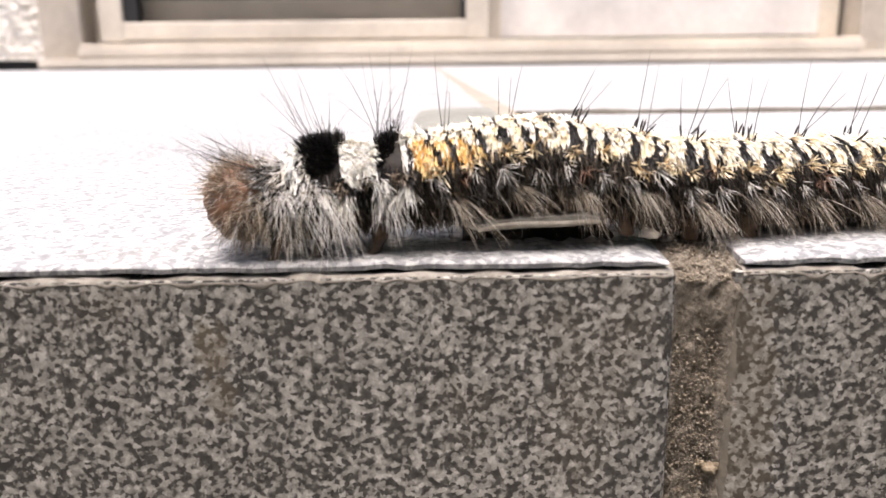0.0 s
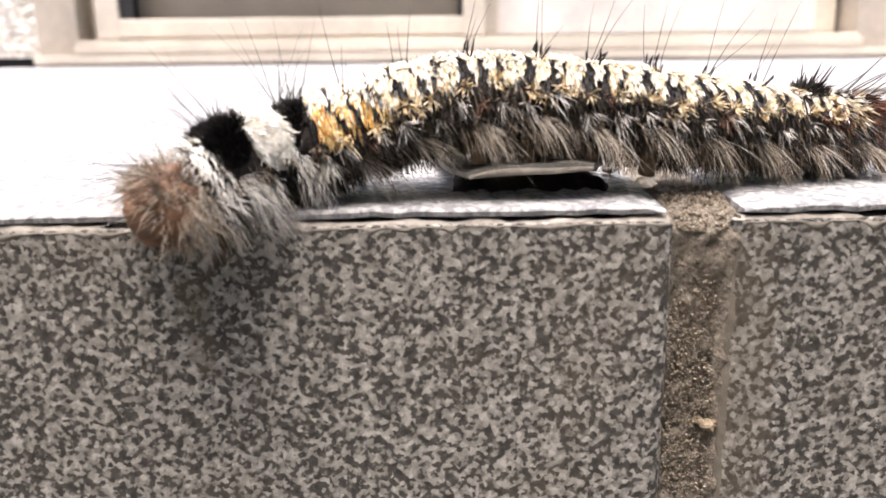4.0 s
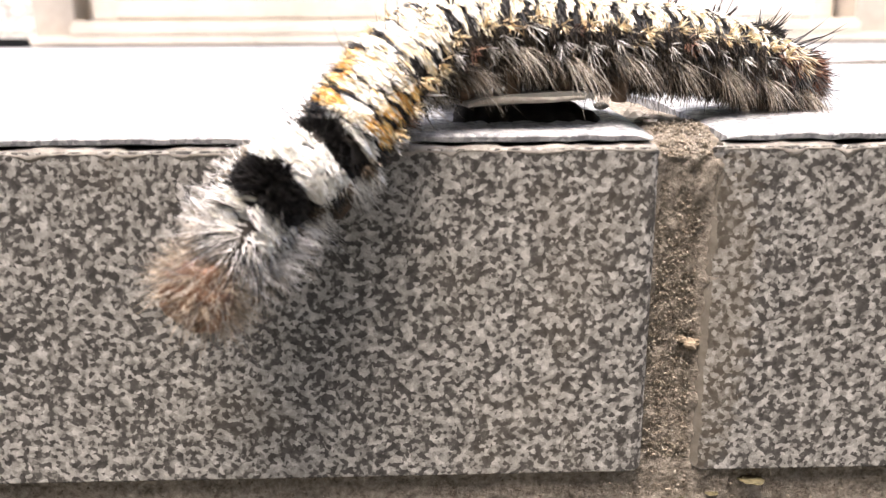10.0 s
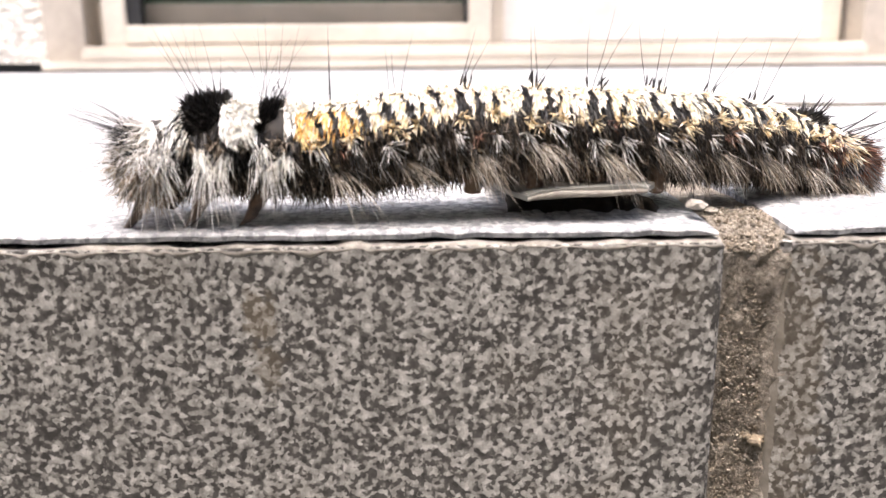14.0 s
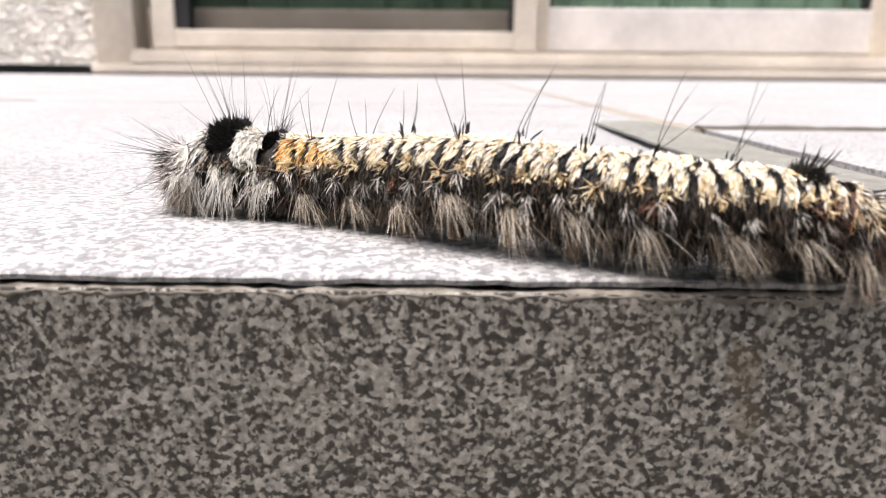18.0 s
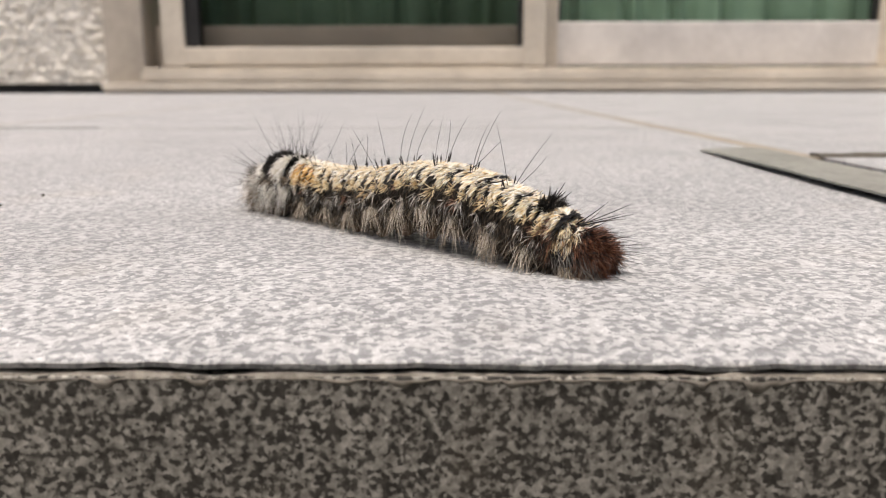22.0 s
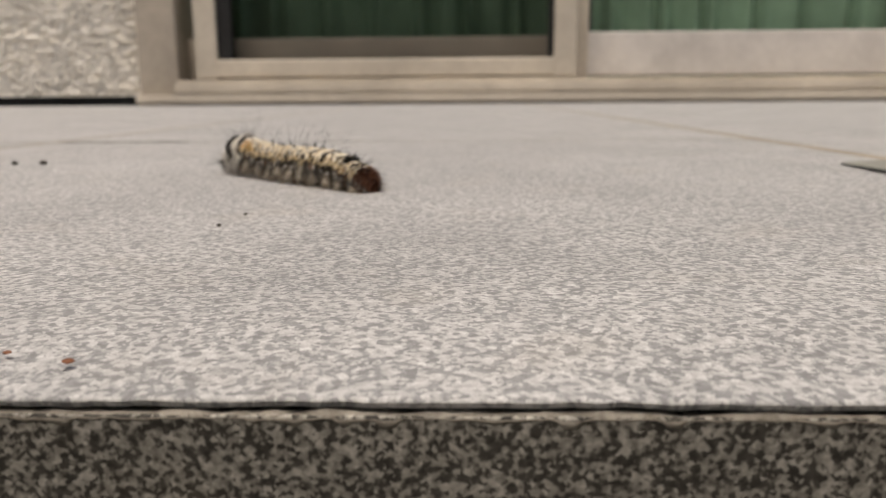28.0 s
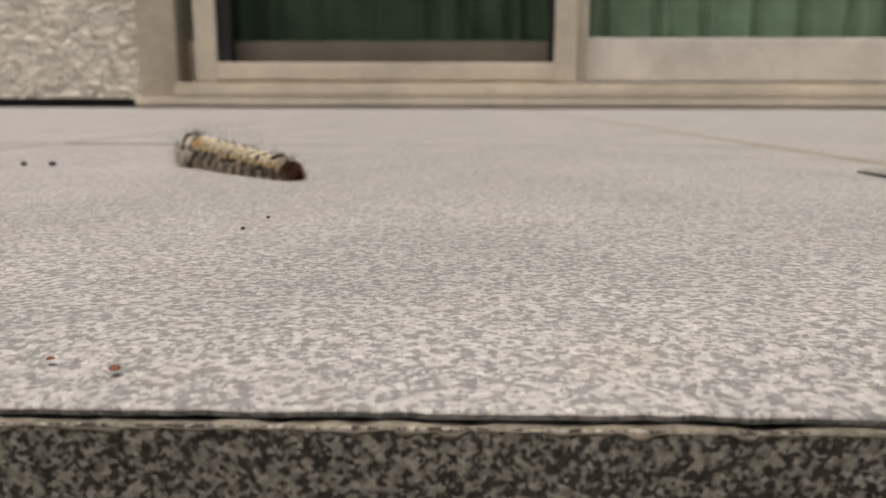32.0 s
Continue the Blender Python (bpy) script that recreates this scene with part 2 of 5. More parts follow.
PALE_H = hair_material("pale_gold_hair", [(0.0, (0.58, 0.4, 0.2)), (0.5, (0.8, 0.67, 0.43)), (1.0, (0.88, 0.82, 0.64))])
GOLD_H = hair_material("golden_scale_hair", [(0.0, (0.55, 0.24, 0.04)), (0.5, (0.82, 0.5, 0.15)), (1.0, (0.9, 0.74, 0.38))])
CREAM_H = hair_material("cream_tuft_hair", [(0.0, (0.3, 0.17, 0.07)), (0.45, (0.6, 0.47, 0.28)), (1.0, (0.8, 0.75, 0.62))])
DARK_H = hair_material("dark_belly_hair", [(0.0, (0.014, 0.011, 0.009)), (0.6, (0.06, 0.045, 0.032)), (1.0, (0.2, 0.155, 0.11))], 0.6)
GREY_H = hair_material("grey_hair", [(0.0, (0.06, 0.055, 0.05)), (0.5, (0.2, 0.19, 0.175)), (1.0, (0.48, 0.46, 0.43))])
FRINGE_H = hair_material("pale_fringe_hair", [(0.0, (0.15, 0.11, 0.07)), (0.4, (0.42, 0.355, 0.27)), (1.0, (0.82, 0.77, 0.69))])
LIGHT_H = hair_material("white_fringe_hair", [(0.0, (0.3, 0.27, 0.23)), (0.4, (0.6, 0.57, 0.52)), (1.0, (0.86, 0.85, 0.83))])
BROWN_H = hair_material("russet_hair", [(0.0, (0.07, 0.03, 0.02)), (0.6, (0.24, 0.12, 0.08)), (1.0, (0.46, 0.31, 0.22))])
RUSSET_H = hair_material("dark_russet_hair", [(0.0, (0.03, 0.011, 0.006)), (0.55, (0.15, 0.058, 0.032)), (1.0, (0.36, 0.17, 0.1))])
UNDER_H = hair_material("brown_grey_hair", [(0.0, (0.05, 0.035, 0.022)), (0.5, (0.17, 0.13, 0.09)), (1.0, (0.42, 0.36, 0.28))])
TAN_H = hair_material("tan_face_hair", [(0.0, (0.1, 0.07, 0.045)), (0.5, (0.4, 0.31, 0.21)), (1.0, (0.7, 0.63, 0.53))])


def glass(name, tint, shine):
    m, n, l, b = material(name)
    clear, gloss, both = n.new("ShaderNodeBsdfTransparent"), n.new("ShaderNodeBsdfGlossy"), n.new("ShaderNodeMixShader")
    clear.inputs["Color"].default_value = (*tint, 1)
    gloss.inputs["Roughness"].default_value = 0.03
    both.inputs[0].default_value = shine
    l.new(clear.outputs[0], both.inputs[1])
    l.new(gloss.outputs[0], both.inputs[2])
    l.new(both.outputs[0], n["Material Output"].inputs["Surface"])
    return m


PANE = glass("window_glass", (0.92, 0.95, 0.93), 0.07)
SCREEN = glass("insect_screen", (0.72, 0.72, 0.72), 0.0)


# ---- mesh helpers (lengths in units of the plan) ----
def shape(name, bm, mat, smooth=False):
    me = bpy.data.meshes.new(name)
    bmesh.ops.recalc_face_normals(bm, faces=bm.faces)
    bm.to_mesh(me)
    bm.free()
    me.transform(Matrix.Scale(U, 4))
    me.materials.append(mat)
    if smooth:
        me.polygons.foreach_set("use_smooth", [True] * len(me.polygons))
    return me


def part(name, me, parent, label="", m=None):
    ob = new(name, me)
    ob.parent = parent
    if m is not None:
        ob.matrix_basis = m
    return tagged(ob, label)


def place(x, y, z, rx=0, ry=0, rz=0):
    return pose(x * U, y * U, z * U, rx, ry, rz)


def thing(name, label, category, m=None, group="", kind=""):
    ob = new(name)
    ob.empty_display_size = 0.01
    if m is not None:
        ob.matrix_basis = m
    return tagged(ob, label, category, group, kind)


def box(bm, x0, x1, y0, y1, z0, z1, bevel=0.0, cuts=1):
    made = bmesh.ops.create_cube(bm, size=1.0)["verts"]
    for v in made:
        v.co = (x0 + (v.co.x + 0.5) * (x1 - x0), y0 + (v.co.y + 0.5) * (y1 - y0), z0 + (v.co.z + 0.5) * (z1 - z0))
    if bevel:
        edges = {e for v in made for e in v.link_edges}
        bmesh.ops.bevel(bm, geom=list(edges), offset=bevel, segments=cuts, affect="EDGES", profile=0.5)
    return bm


def block(name, mat, x0, x1, y0, y1, z0, z1, bevel=0.0, cuts=1):
    return shape(name, box(bmesh.new(), x0, x1, y0, y1, z0, z1, bevel, cuts), mat)


def rough(x, y=0.0, z=0.0, octave=3):
    return noise.fractal(Vector((x, y, z)), 0.7, 2.1, octave)


def mesh_from(name, verts, faces, mat, smooth=False):
    me = bpy.data.meshes.new(name)
    me.from_pydata((np.asarray(verts) * U).tolist(), [], faces)
    me.materials.append(mat)
    if smooth:
        me.polygons.foreach_set("use_smooth", [True] * len(me.polygons))
    me.update()
    return me


def strands(name, roots, ways, lengths, widths, mat, droop=(0, 0, 0), curl=0.25, rings=3, tip=0.15, seed=1):
    """Tapered three-sided hairs: each leaves its root along its way, bends by curl at random and sinks along droop."""
    rng = np.random.default_rng(seed)
    roots, ways = np.asarray(roots, float), np.asarray(ways, float)
    ways = ways / (np.linalg.norm(ways, axis=1)[:, None] + 1e-9)
    count = len(roots)
    lengths, widths = np.broadcast_to(lengths, count)[:, None], np.broadcast_to(widths, count)[:, None]
    bend = rng.normal(0, 1, (count, 3)) * curl + np.asarray(droop, float)
    a = np.cross(ways, rng.normal(0, 1, (count, 3)))
    a /= np.linalg.norm(a, axis=1)[:, None] + 1e-9
    b = np.cross(ways, a)
    verts = np.zeros((count, rings * 3 + 1, 3))
    for k in range(rings):
        s = k / rings
        spine = roots + lengths * (ways * s + bend * s * s)
        w = widths * (1 - (1 - tip) * s) * 0.5
        for j in range(3):
            t = 2 * math.pi * j / 3
            verts[:, k * 3 + j] = spine + w * (a * math.cos(t) + b * math.sin(t))
    verts[:, -1] = roots + lengths * (ways + bend)
    one = []
    for k in range(rings - 1):
        for j in range(3):
            q = (j + 1) % 3
            one.append((k * 3 + j, k * 3 + q, k * 3 + 3 + q, k * 3 + 3 + j))
    last = (rings - 1) * 3
    tips = [(last + j, last + (j + 1) % 3, rings * 3) for j in range(3)]
    faces = []
    for i in range(count):
        o = i * (rings * 3 + 1)
        faces.extend([tuple(o + v for v in q) for q in one])
        faces.extend([tuple(o + v for v in q) for q in tips])
    return mesh_from(name, verts.reshape(-1, 3), faces, mat)


# ---- the ground under and before the terrace, and the house wall ----
PITCH, TILE = 53.6, 52.6   # tile pitch and side
SLOPE = 0.0043             # the terrace rises a little towards the house
HOUSE = 322.0              # house front


def build_setting():
    g = new("ground", block("ground", SURROUND, -3000, 3000, -3000, 3000, -31, -30))
    tagged(g, "plain grey concrete ground below the terrace step", "ground", kind="structure")
    # unseen plain wall, added to close the place opposite the house and limit front light
    fence = bmesh.new()
    box(fence, -420, 420, -190, -180, -30, 300)
    tagged(new("added_wall", shape("added_wall", fence, SURROUND)), "plain dark unseen wall, added opposite the house to limit front light", "wall", kind="structure")
    # concrete core of the terrace, below tiles and mortar
    core = new("terrace_core", block("terrace_core", MORTAR, -600, 600, 0.9, HOUSE + 30, -30, -1.6))
    tagged(core, "rough grey concrete core of the tiled terrace", "terrace", kind="structure")
    # house wall of cream stucco with an opening for the window
    left, right, top = -155.0, 190.0, 345.0
    wall = thing("wall_north", "cream stucco house wall with coarse knobbly finish", "wall", kind="structure")
    part("wall_panel", stucco_panel(-700, left, 5.2, 440), wall)
    part("wall_panel", block("wall_panel", STUCCO, right, 700, HOUSE, HOUSE + 24, 5.2, 440), wall)
    part("wall_panel", block("wall_panel", STUCCO, left, right, HOUSE, HOUSE + 24, top, 440), wall)
    # solid black strips paint the shade in the gap at the wall's foot
    part("base_strip", block("base_strip", GASKET_GAP, -700, left, HOUSE + 3, HOUSE + 24, 0.6, 5.2), wall, "recessed strip below the stucco, black to paint the gap's shade")
    part("base_strip", block("base_strip", GASKET_GAP, right, 700, HOUSE + 3, HOUSE + 24, 0.6, 5.2), wall, "recessed strip below the stucco, black to paint the gap's shade")
    # the room behind, its dimness put into the near-black wall colour
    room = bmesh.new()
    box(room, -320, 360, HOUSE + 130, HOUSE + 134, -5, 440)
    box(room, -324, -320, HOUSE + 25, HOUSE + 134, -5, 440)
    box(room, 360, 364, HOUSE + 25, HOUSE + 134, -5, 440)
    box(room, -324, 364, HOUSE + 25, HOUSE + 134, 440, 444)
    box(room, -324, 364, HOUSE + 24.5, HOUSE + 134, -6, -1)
    tagged(new("room_walls", shape("room_walls", room, ROOM)), "plain room behind the glazed door, walls coloured near black for dimness", "room", kind="structure")


def stucco_panel(x0, x1, z0, z1):
    """Stucco with knobs, finely divided in the corner next to the window."""
    xs = [x0] + [x1 - 75 + 75 * i / 150 for i in range(151)]
    zs = [z0 + 62 * i / 124 for i in range(125)] + [z1]
    verts, faces = [], []
    for z in zs:
        for x in xs:
            d = 0.0
            if x > x0 and z < z1:
                n1 = noise.noise(Vector((x * 0.2, 3.0, z * 0.4)))
                n2 = noise.noise(Vector((x * 0.55, 9.0, z * 0.75)))
                d = 1.5 * n1 + 1.5 * n2 - 1.6 * max(0.0, -0.12 - n2)
            verts.append((x, HOUSE - d, z))
    w = len(xs)
    for j in range(len(zs) - 1):
        for i in range(w - 1):
            k = j * w + i
            faces.append((k, k + 1, k + 1 + w, k + w))
    o = len(verts)
    verts += [(x0, HOUSE + 24, z0), (x1, HOUSE + 24, z0), (x1, HOUSE + 24, z1), (x0, HOUSE + 24, z1)]
    faces.append((o, o + 3, o + 2, o + 1))
    faces.append(tuple(range(w)) + (o + 1, o))
    faces.append(tuple(w * j + w - 1 for j in range(len(zs))) + (o + 2, o + 1))
    return mesh_from("wall_panel", verts, faces, STUCCO, True)


def build_window():
    """Two sliding panels in a beige aluminium frame; a screen stands before the first panel."""
    y = HOUSE
    win = thing("window_1", "beige aluminium sliding terrace door with green curtains behind the glass", "sliding door", kind="structure")
    bars = [("jamb", -154.0, -138.0, y - 8, y + 20, 1.6, 345), ("jamb", 172.0, 190.0, y - 8, y + 20, 1.6, 345), ("head", -138.0, 172.0, y - 8, y + 20, 332, 345)]
    for name, x0, x1, y0, y1, z0, z1 in bars:
        part(name, block(name, JAMB, x0, x1, y0, y1, z0, z1, 0.6, 2), win)
    part("window_sill", block("window_sill", ALU, -138, 172, y - 13.5, y + 20, 6.2, 9.6, 0.4, 2), win)
    # groove and base take the darker jamb colour to paint their shade
    part("sill_groove", block("sill_groove", JAMB, -138, 172, y - 12.2, y + 19, 5.4, 6.3), win, "narrow groove in the sill, coloured darker for its shade")
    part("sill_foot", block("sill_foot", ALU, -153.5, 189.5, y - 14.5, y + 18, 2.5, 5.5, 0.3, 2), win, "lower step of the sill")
    part("sill_base", block("sill_base", JAMB, -153.5, 189.5, y - 12.0, y + 18, 1.3, 2.6), win, "strip under the sill, coloured darker for its shade")
    part("track", block("track", ALU, -138, 172, y - 10.5, y - 8, 9.6, 11.2, 0.3), win)
    part("track", block("track", ALU, -138, 172, y + 2, y + 4.5, 9.6, 11.4, 0.3), win)
    part("track", block("track", ALU, -138, 172, y + 11, y + 13.5, 9.6, 11.4, 0.3), win)
    for x0, x1, y0, y1, rail, dark in ((-131.0, 22.5, y - 7, y + 1.5, 19.4, True), (20.0, 170.0, y + 6, y + 14, 30.0, False)):
        panel = part("sash", block("sash", ALU if dark else ALU_REFLECT, x0, x1, y0, y1, 12.2, rail, 0.7, 2), win)
        part("stile", block("stile", ALU, x0, x0 + 9.0, y0 - 0.3, y1 + 0.3, 11.6, 330, 0.7, 2), panel)
        part("stile", block("stile", ALU, x1 - 9.0, x1, y0 - 0.3, y1 + 0.3, 11.6, 330, 0.7, 2), panel)
        part("top_rail", block("top_rail", ALU, x0 + 9, x1 - 9, y0, y1, 318, 329.5, 0.7, 2), panel)
        part("gasket", block("gasket", GASKET_GAP, x0 + 9.0, x0 + (14.5 if dark else 10.2), y0 + 2, y1 - 1, rail, 318), panel, "black rubber glazing gasket")
        part("gasket", block("gasket", GASKET_GAP, x1 - (10.8 if dark else 10.0), x1 - 9.0, y0 + 2, y1 - 1, rail, 318), panel, "black rubber glazing gasket")
        if dark:
            part("screen", block("screen", SCREEN, x0 + 9.2, x1 - 9.2, y0 + 3.6, y0 + 3.9, rail, 318), panel, "fine dark insect screen")
            part("screw", screw(x0 + 22, y0 - 0.1, 14.6), panel)
            part("screw", screw(x1 - 22, y0 - 0.1, 14.6), panel)
        else:
            pane = part("pane", block("pane", PANE, x0 + 9.2, x1 - 9.2, y0 + 3.6, y0 + 4.3, rail, 318), panel)
            pane.visible_shadow = False
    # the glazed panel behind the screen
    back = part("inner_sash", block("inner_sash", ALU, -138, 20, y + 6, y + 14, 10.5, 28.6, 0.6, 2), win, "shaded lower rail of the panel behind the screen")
    pane = part("pane", block("pane", PANE, -128, 12, y + 9.6, y + 10.3, 28.6, 318), back)
    pane.visible_shadow = False
    for x0, x1, seed in ((-150.0, 14.0, 1), (14.5, 186.0, 2)):
        tagged(new("curtain", curtain(x0, x1, seed)), "green pleated curtain hanging behind the glass", "curtain", "curtains")


def screw(x, y, z):
    bm = bmesh.new()
    bmesh.ops.create_cone(bm, cap_ends=True, segments=12, radius1=0.8, radius2=0.6, depth=0.5, matrix=Matrix.Translation((x, y, z)) @ Matrix.Rotation(radians(90), 4, "X"))
    return shape("screw", bm, ALU)


def curtain(x0, x1, seed):
    rng = random.Random(seed)
    xs, ys, x = [], [], x0
    while x < x1:
        xs.append(x)
        fold = math.sin(x * 0.23 + 1.6 * math.sin(x * 0.06 + seed) + 0.6 * math.sin(x * 0.31))
        ys.append(HOUSE + 24 - 5.5 * abs(fold) ** 1.5 + rng.uniform(-0.2, 0.2))
        x += 0.8
    verts, faces = [], []
    for z in (2.0, 325.0):
        verts += [(a, b, z) for a, b in zip(xs, ys)]
    n = len(xs)
    verts += [(a, b + 0.4, z) for a, b, z in verts]
    for i in range(n - 1):
        faces += [(i, i + 1, n + i + 1, n + i), (2 * n + i, 3 * n + i, 3 * n + i + 1, 2 * n + i + 1)]
    return mesh_from("curtain", verts, faces, CURTAIN, True)


# ---- tiles ----
def worn_tile(name, mat, x0, x1, y0, y1, thick, wear=0.06, fine=0.3):
    """A floor tile whose top rolls gently down to a worn front edge; elsewhere its top lies at height 0."""
    bm = bmesh.new()
    count = max(8, int((x1 - x0) / fine))
    xs = [x0 + (x1 - x0) * i / count for i in range(count + 1)]
    profile = [(2.6, -0.004), (2.0, -0.03), (1.4, -0.07), (0.7, -0.125), (0.16, -0.17), (0.05, -0.182), (0.0, -0.22), (0.01, -0.285), (0.3, -thick)]
    rows = []
    for k, (dy, dz) in enumerate(profile):
        row = []
        for x in xs:
            bite = wear * max(0.0, rough(x * 0.5, 2.0) + 0.45 * rough(x * 2.3, 7.0)) if k > 4 else 0.0
            end = 0.12 * max(0.0, 1 - min(x - x0, x1 - x) / 0.12)
            wavy = 0.0 if k < 4 else (0.25 if k < 6 else 1.0) * (0.035 * rough(x * 1.1, 4.0) + 0.03 * rough(x * 3.7, 9.0))
            row.append(bm.verts.new((x, y0 + dy + bite, dz + (wavy if k < 8 else 0.0) - end * (0.5 if k < 7 else 0.0))))
        rows.append(row)
    rows.insert(0, [bm.verts.new((x, 3.4, 0.0)) for x in xs])
    rows.insert(0, [bm.verts.new((x, y1, 0.0)) for x in xs])
    rows.append([bm.verts.new((x, y1, -thick)) for x in xs])
    rows.append([bm.verts.new((x, y1, 0.0)) for x in xs])
    for a, b in zip(rows, rows[1:]):
        for i in range(count):
            bm.faces.new((a[i], a[i + 1], b[i + 1], b[i]))
    for i in (0, count):
        bm.faces.new([bm.verts.new(r[i].co) for r in rows[:-1]])
    me = shape(name, bm, mat)
    me.polygons.foreach_set("use_smooth", [abs(p.normal.x) < 0.9 and p.normal.z > 0.2 for p in me.polygons])
    return me


def riser_tile(name, x0, x1, z0, z1, seed):
    """A facing tile of the step; its upper and side edges are rounded."""
    bm = bmesh.new()
    box(bm, x0, x1, 0.0, 0.9, z0, z1)
    front = [e for e in bm.edges if all(v.co.y < 0.1 for v in e.verts) and abs(e.verts[0].co.x - e.verts[1].co.x) > 1]
    bmesh.ops.bevel(bm, geom=front, offset=0.035, segments=2, affect="EDGES", profile=0.5)
    top = [e for e in bm.edges if all(v.co.z > z1 - 0.01 and v.co.x < x0 + 0.01 for v in e.verts)]
    bmesh.ops.bevel(bm, geom=top, offset=0.22, segments=4, affect="EDGES", profile=0.5)
    sides = [e for e in bm.edges if abs(e.verts[0].co.x - e.verts[1].co.x) < 0.01 and all(v.co.y < 0.12 for v in e.verts)]
    bmesh.ops.bevel(bm, geom=sides, offset=0.2, segments=6, affect="EDGES", profile=0.5)
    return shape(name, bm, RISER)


def chipped_rim(name, x0, x1, z, seed):
    """The pale broken upper rim of a facing tile: a thin uneven lip that dips in bites."""
    count = int((x1 - x0) / 0.12)
    verts, faces = [], []
    for i in range(count + 1):
        x = x0 + (x1 - x0) * i / count
        a = rough(x * 0.9, seed, 1.0)
        b = rough(x * 2.7, seed, 5.0)
        dip = 0.06 + 0.16 * max(0.0, a - 0.1) + 0.2 * max(0.0, b - 0.05) + 0.07 * max(0.0, rough(x * 6.0, seed, 2.0))
        up = 0.05 * rough(x * 0.9, seed, 8.0) + 0.035 * rough(x * 3.1, seed, 8.0)
        verts += [(x, 0.3, z + up), (x, 0.06 + 0.03 * b, z + 0.012 + up), (x, -0.004, z - 0.045 - 0.2 * dip), (x, -0.003, z - dip), (x, 0.03, z - dip - 0.02), (x, 0.3, z - 0.25)]
    for i in range(count):
        for k in range(6):
            q = (k + 1) % 6
            faces.append((i * 6 + k, i * 6 + q, i * 6 + 6 + q, i * 6 + 6 + k))
    faces += [tuple(range(6)), tuple(count * 6 + k for k in range(6))]
    return mesh_from(name, verts, faces, CHIP, True)


def build_terrace():
    floor = thing("floor", "speckled granite terrace floor of square tiles with open joints, paled for sky glare", "floor", kind="structure")
    for col in range(-5, 4):
        x0 = 1.0 + PITCH * col + (0.04 if col == 0 else 0.0)
        x1 = x0 + TILE if col != 0 else 1.0 + TILE
        if col == -1:
            x1 = -0.02
        shift = 0.0 if col < 0 else 24.6
        for row in range(7):
            y0 = 0.0 if row == 0 else PITCH * row - 2.0 - shift
            y1 = PITCH * (row + 1) - 3.0 - shift
            near = row == 0 and col in (-1, 0)
            if near:
                me = worn_tile("tile", FLOOR, x0, x1, 0.02, y1, 0.34)
            else:
                me = block("tile", FLOOR, x0, x1, y0, y1, -0.3, 0.0, 0.08, 2)
            ob = part("tile", me, floor)
            ob.matrix_basis = pose(0, 0, 0, math.degrees(math.atan(SLOPE)))
    # mortar bed under the tiles and the filled joints
    bed = bmesh.new()
    box(bed, -290, 230, 0.55, HOUSE + 20, -1.7, -0.42)
    ob = part("mortar_bed", shape("mortar_bed", bed, MORTAR), floor, "sandy grey mortar in the open joints")
    ob.matrix_basis = pose(0, 0, 0, math.degrees(math.atan(SLOPE)))
    for y in [PITCH * k - 2.5 for k in range(1, 6)]:
        for x0, x1, shift in ((-290, 0.5, 0.0), (0.5, 230, 24.6)):
            joint = part("joint", block("joint", JOINT, x0, x1, y - 0.62 - shift, y + 0.62 - shift, -0.6, -0.04), floor)
            joint.matrix_basis = pose(0, 0, 0, math.degrees(math.atan(SLOPE)))
    ridge = part("joint", dark_ridge(0.9, 120.0, PITCH - 2.5 - 24.6), floor, "dark raised ridge along a tile joint")
    ridge.matrix_basis = pose(0, 0, 0, math.degrees(math.atan(SLOPE)))
    ridge = part("joint", dark_ridge(-52.0, -42.5, PITCH - 2.5, 0.3), floor, "dark raised ridge along a tile joint")
    ridge.matrix_basis = pose(0, 0, 0, math.degrees(math.atan(SLOPE)))
    for x in [0.5 + PITCH * k for k in range(-4, 4)]:
        half, top = (0.65, 0.012) if x == 0.5 else (0.6, -0.03)
        joint = part("joint", block("joint", JOINT, x - half, x + half, 26.0 if x == 0.5 else 4.0, HOUSE - 2, -0.6, top), floor)
        joint.matrix_basis = pose(0, 0, 0, math.degrees(math.atan(SLOPE)))

    step = thing("step_riser", "speckled dark grey granite facing of the terrace step with sandy mortar joints", "step", kind="structure")
    for col in range(-5, 4):
        x0, x1 = 0.9 + PITCH * col, 0.12 + PITCH * (col + 1)
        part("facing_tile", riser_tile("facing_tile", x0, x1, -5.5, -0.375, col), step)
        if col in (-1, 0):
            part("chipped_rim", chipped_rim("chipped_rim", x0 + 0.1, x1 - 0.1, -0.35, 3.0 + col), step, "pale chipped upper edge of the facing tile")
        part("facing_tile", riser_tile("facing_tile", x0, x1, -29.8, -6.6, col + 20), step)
    part("mortar_smear", mortar_smear(), step, "dried mortar smeared on the rounded tile edge")
    part("joint_bed", joint_bed(), step, "rough sandy mortar joint")
    part("joint_bed", ledge_bed(), step, "rough mortar joint under the facing tiles")
    tagged(new("sand_grains", grains()), "loose sand grains bound in the mortar joints", "sand", kind="stuff")


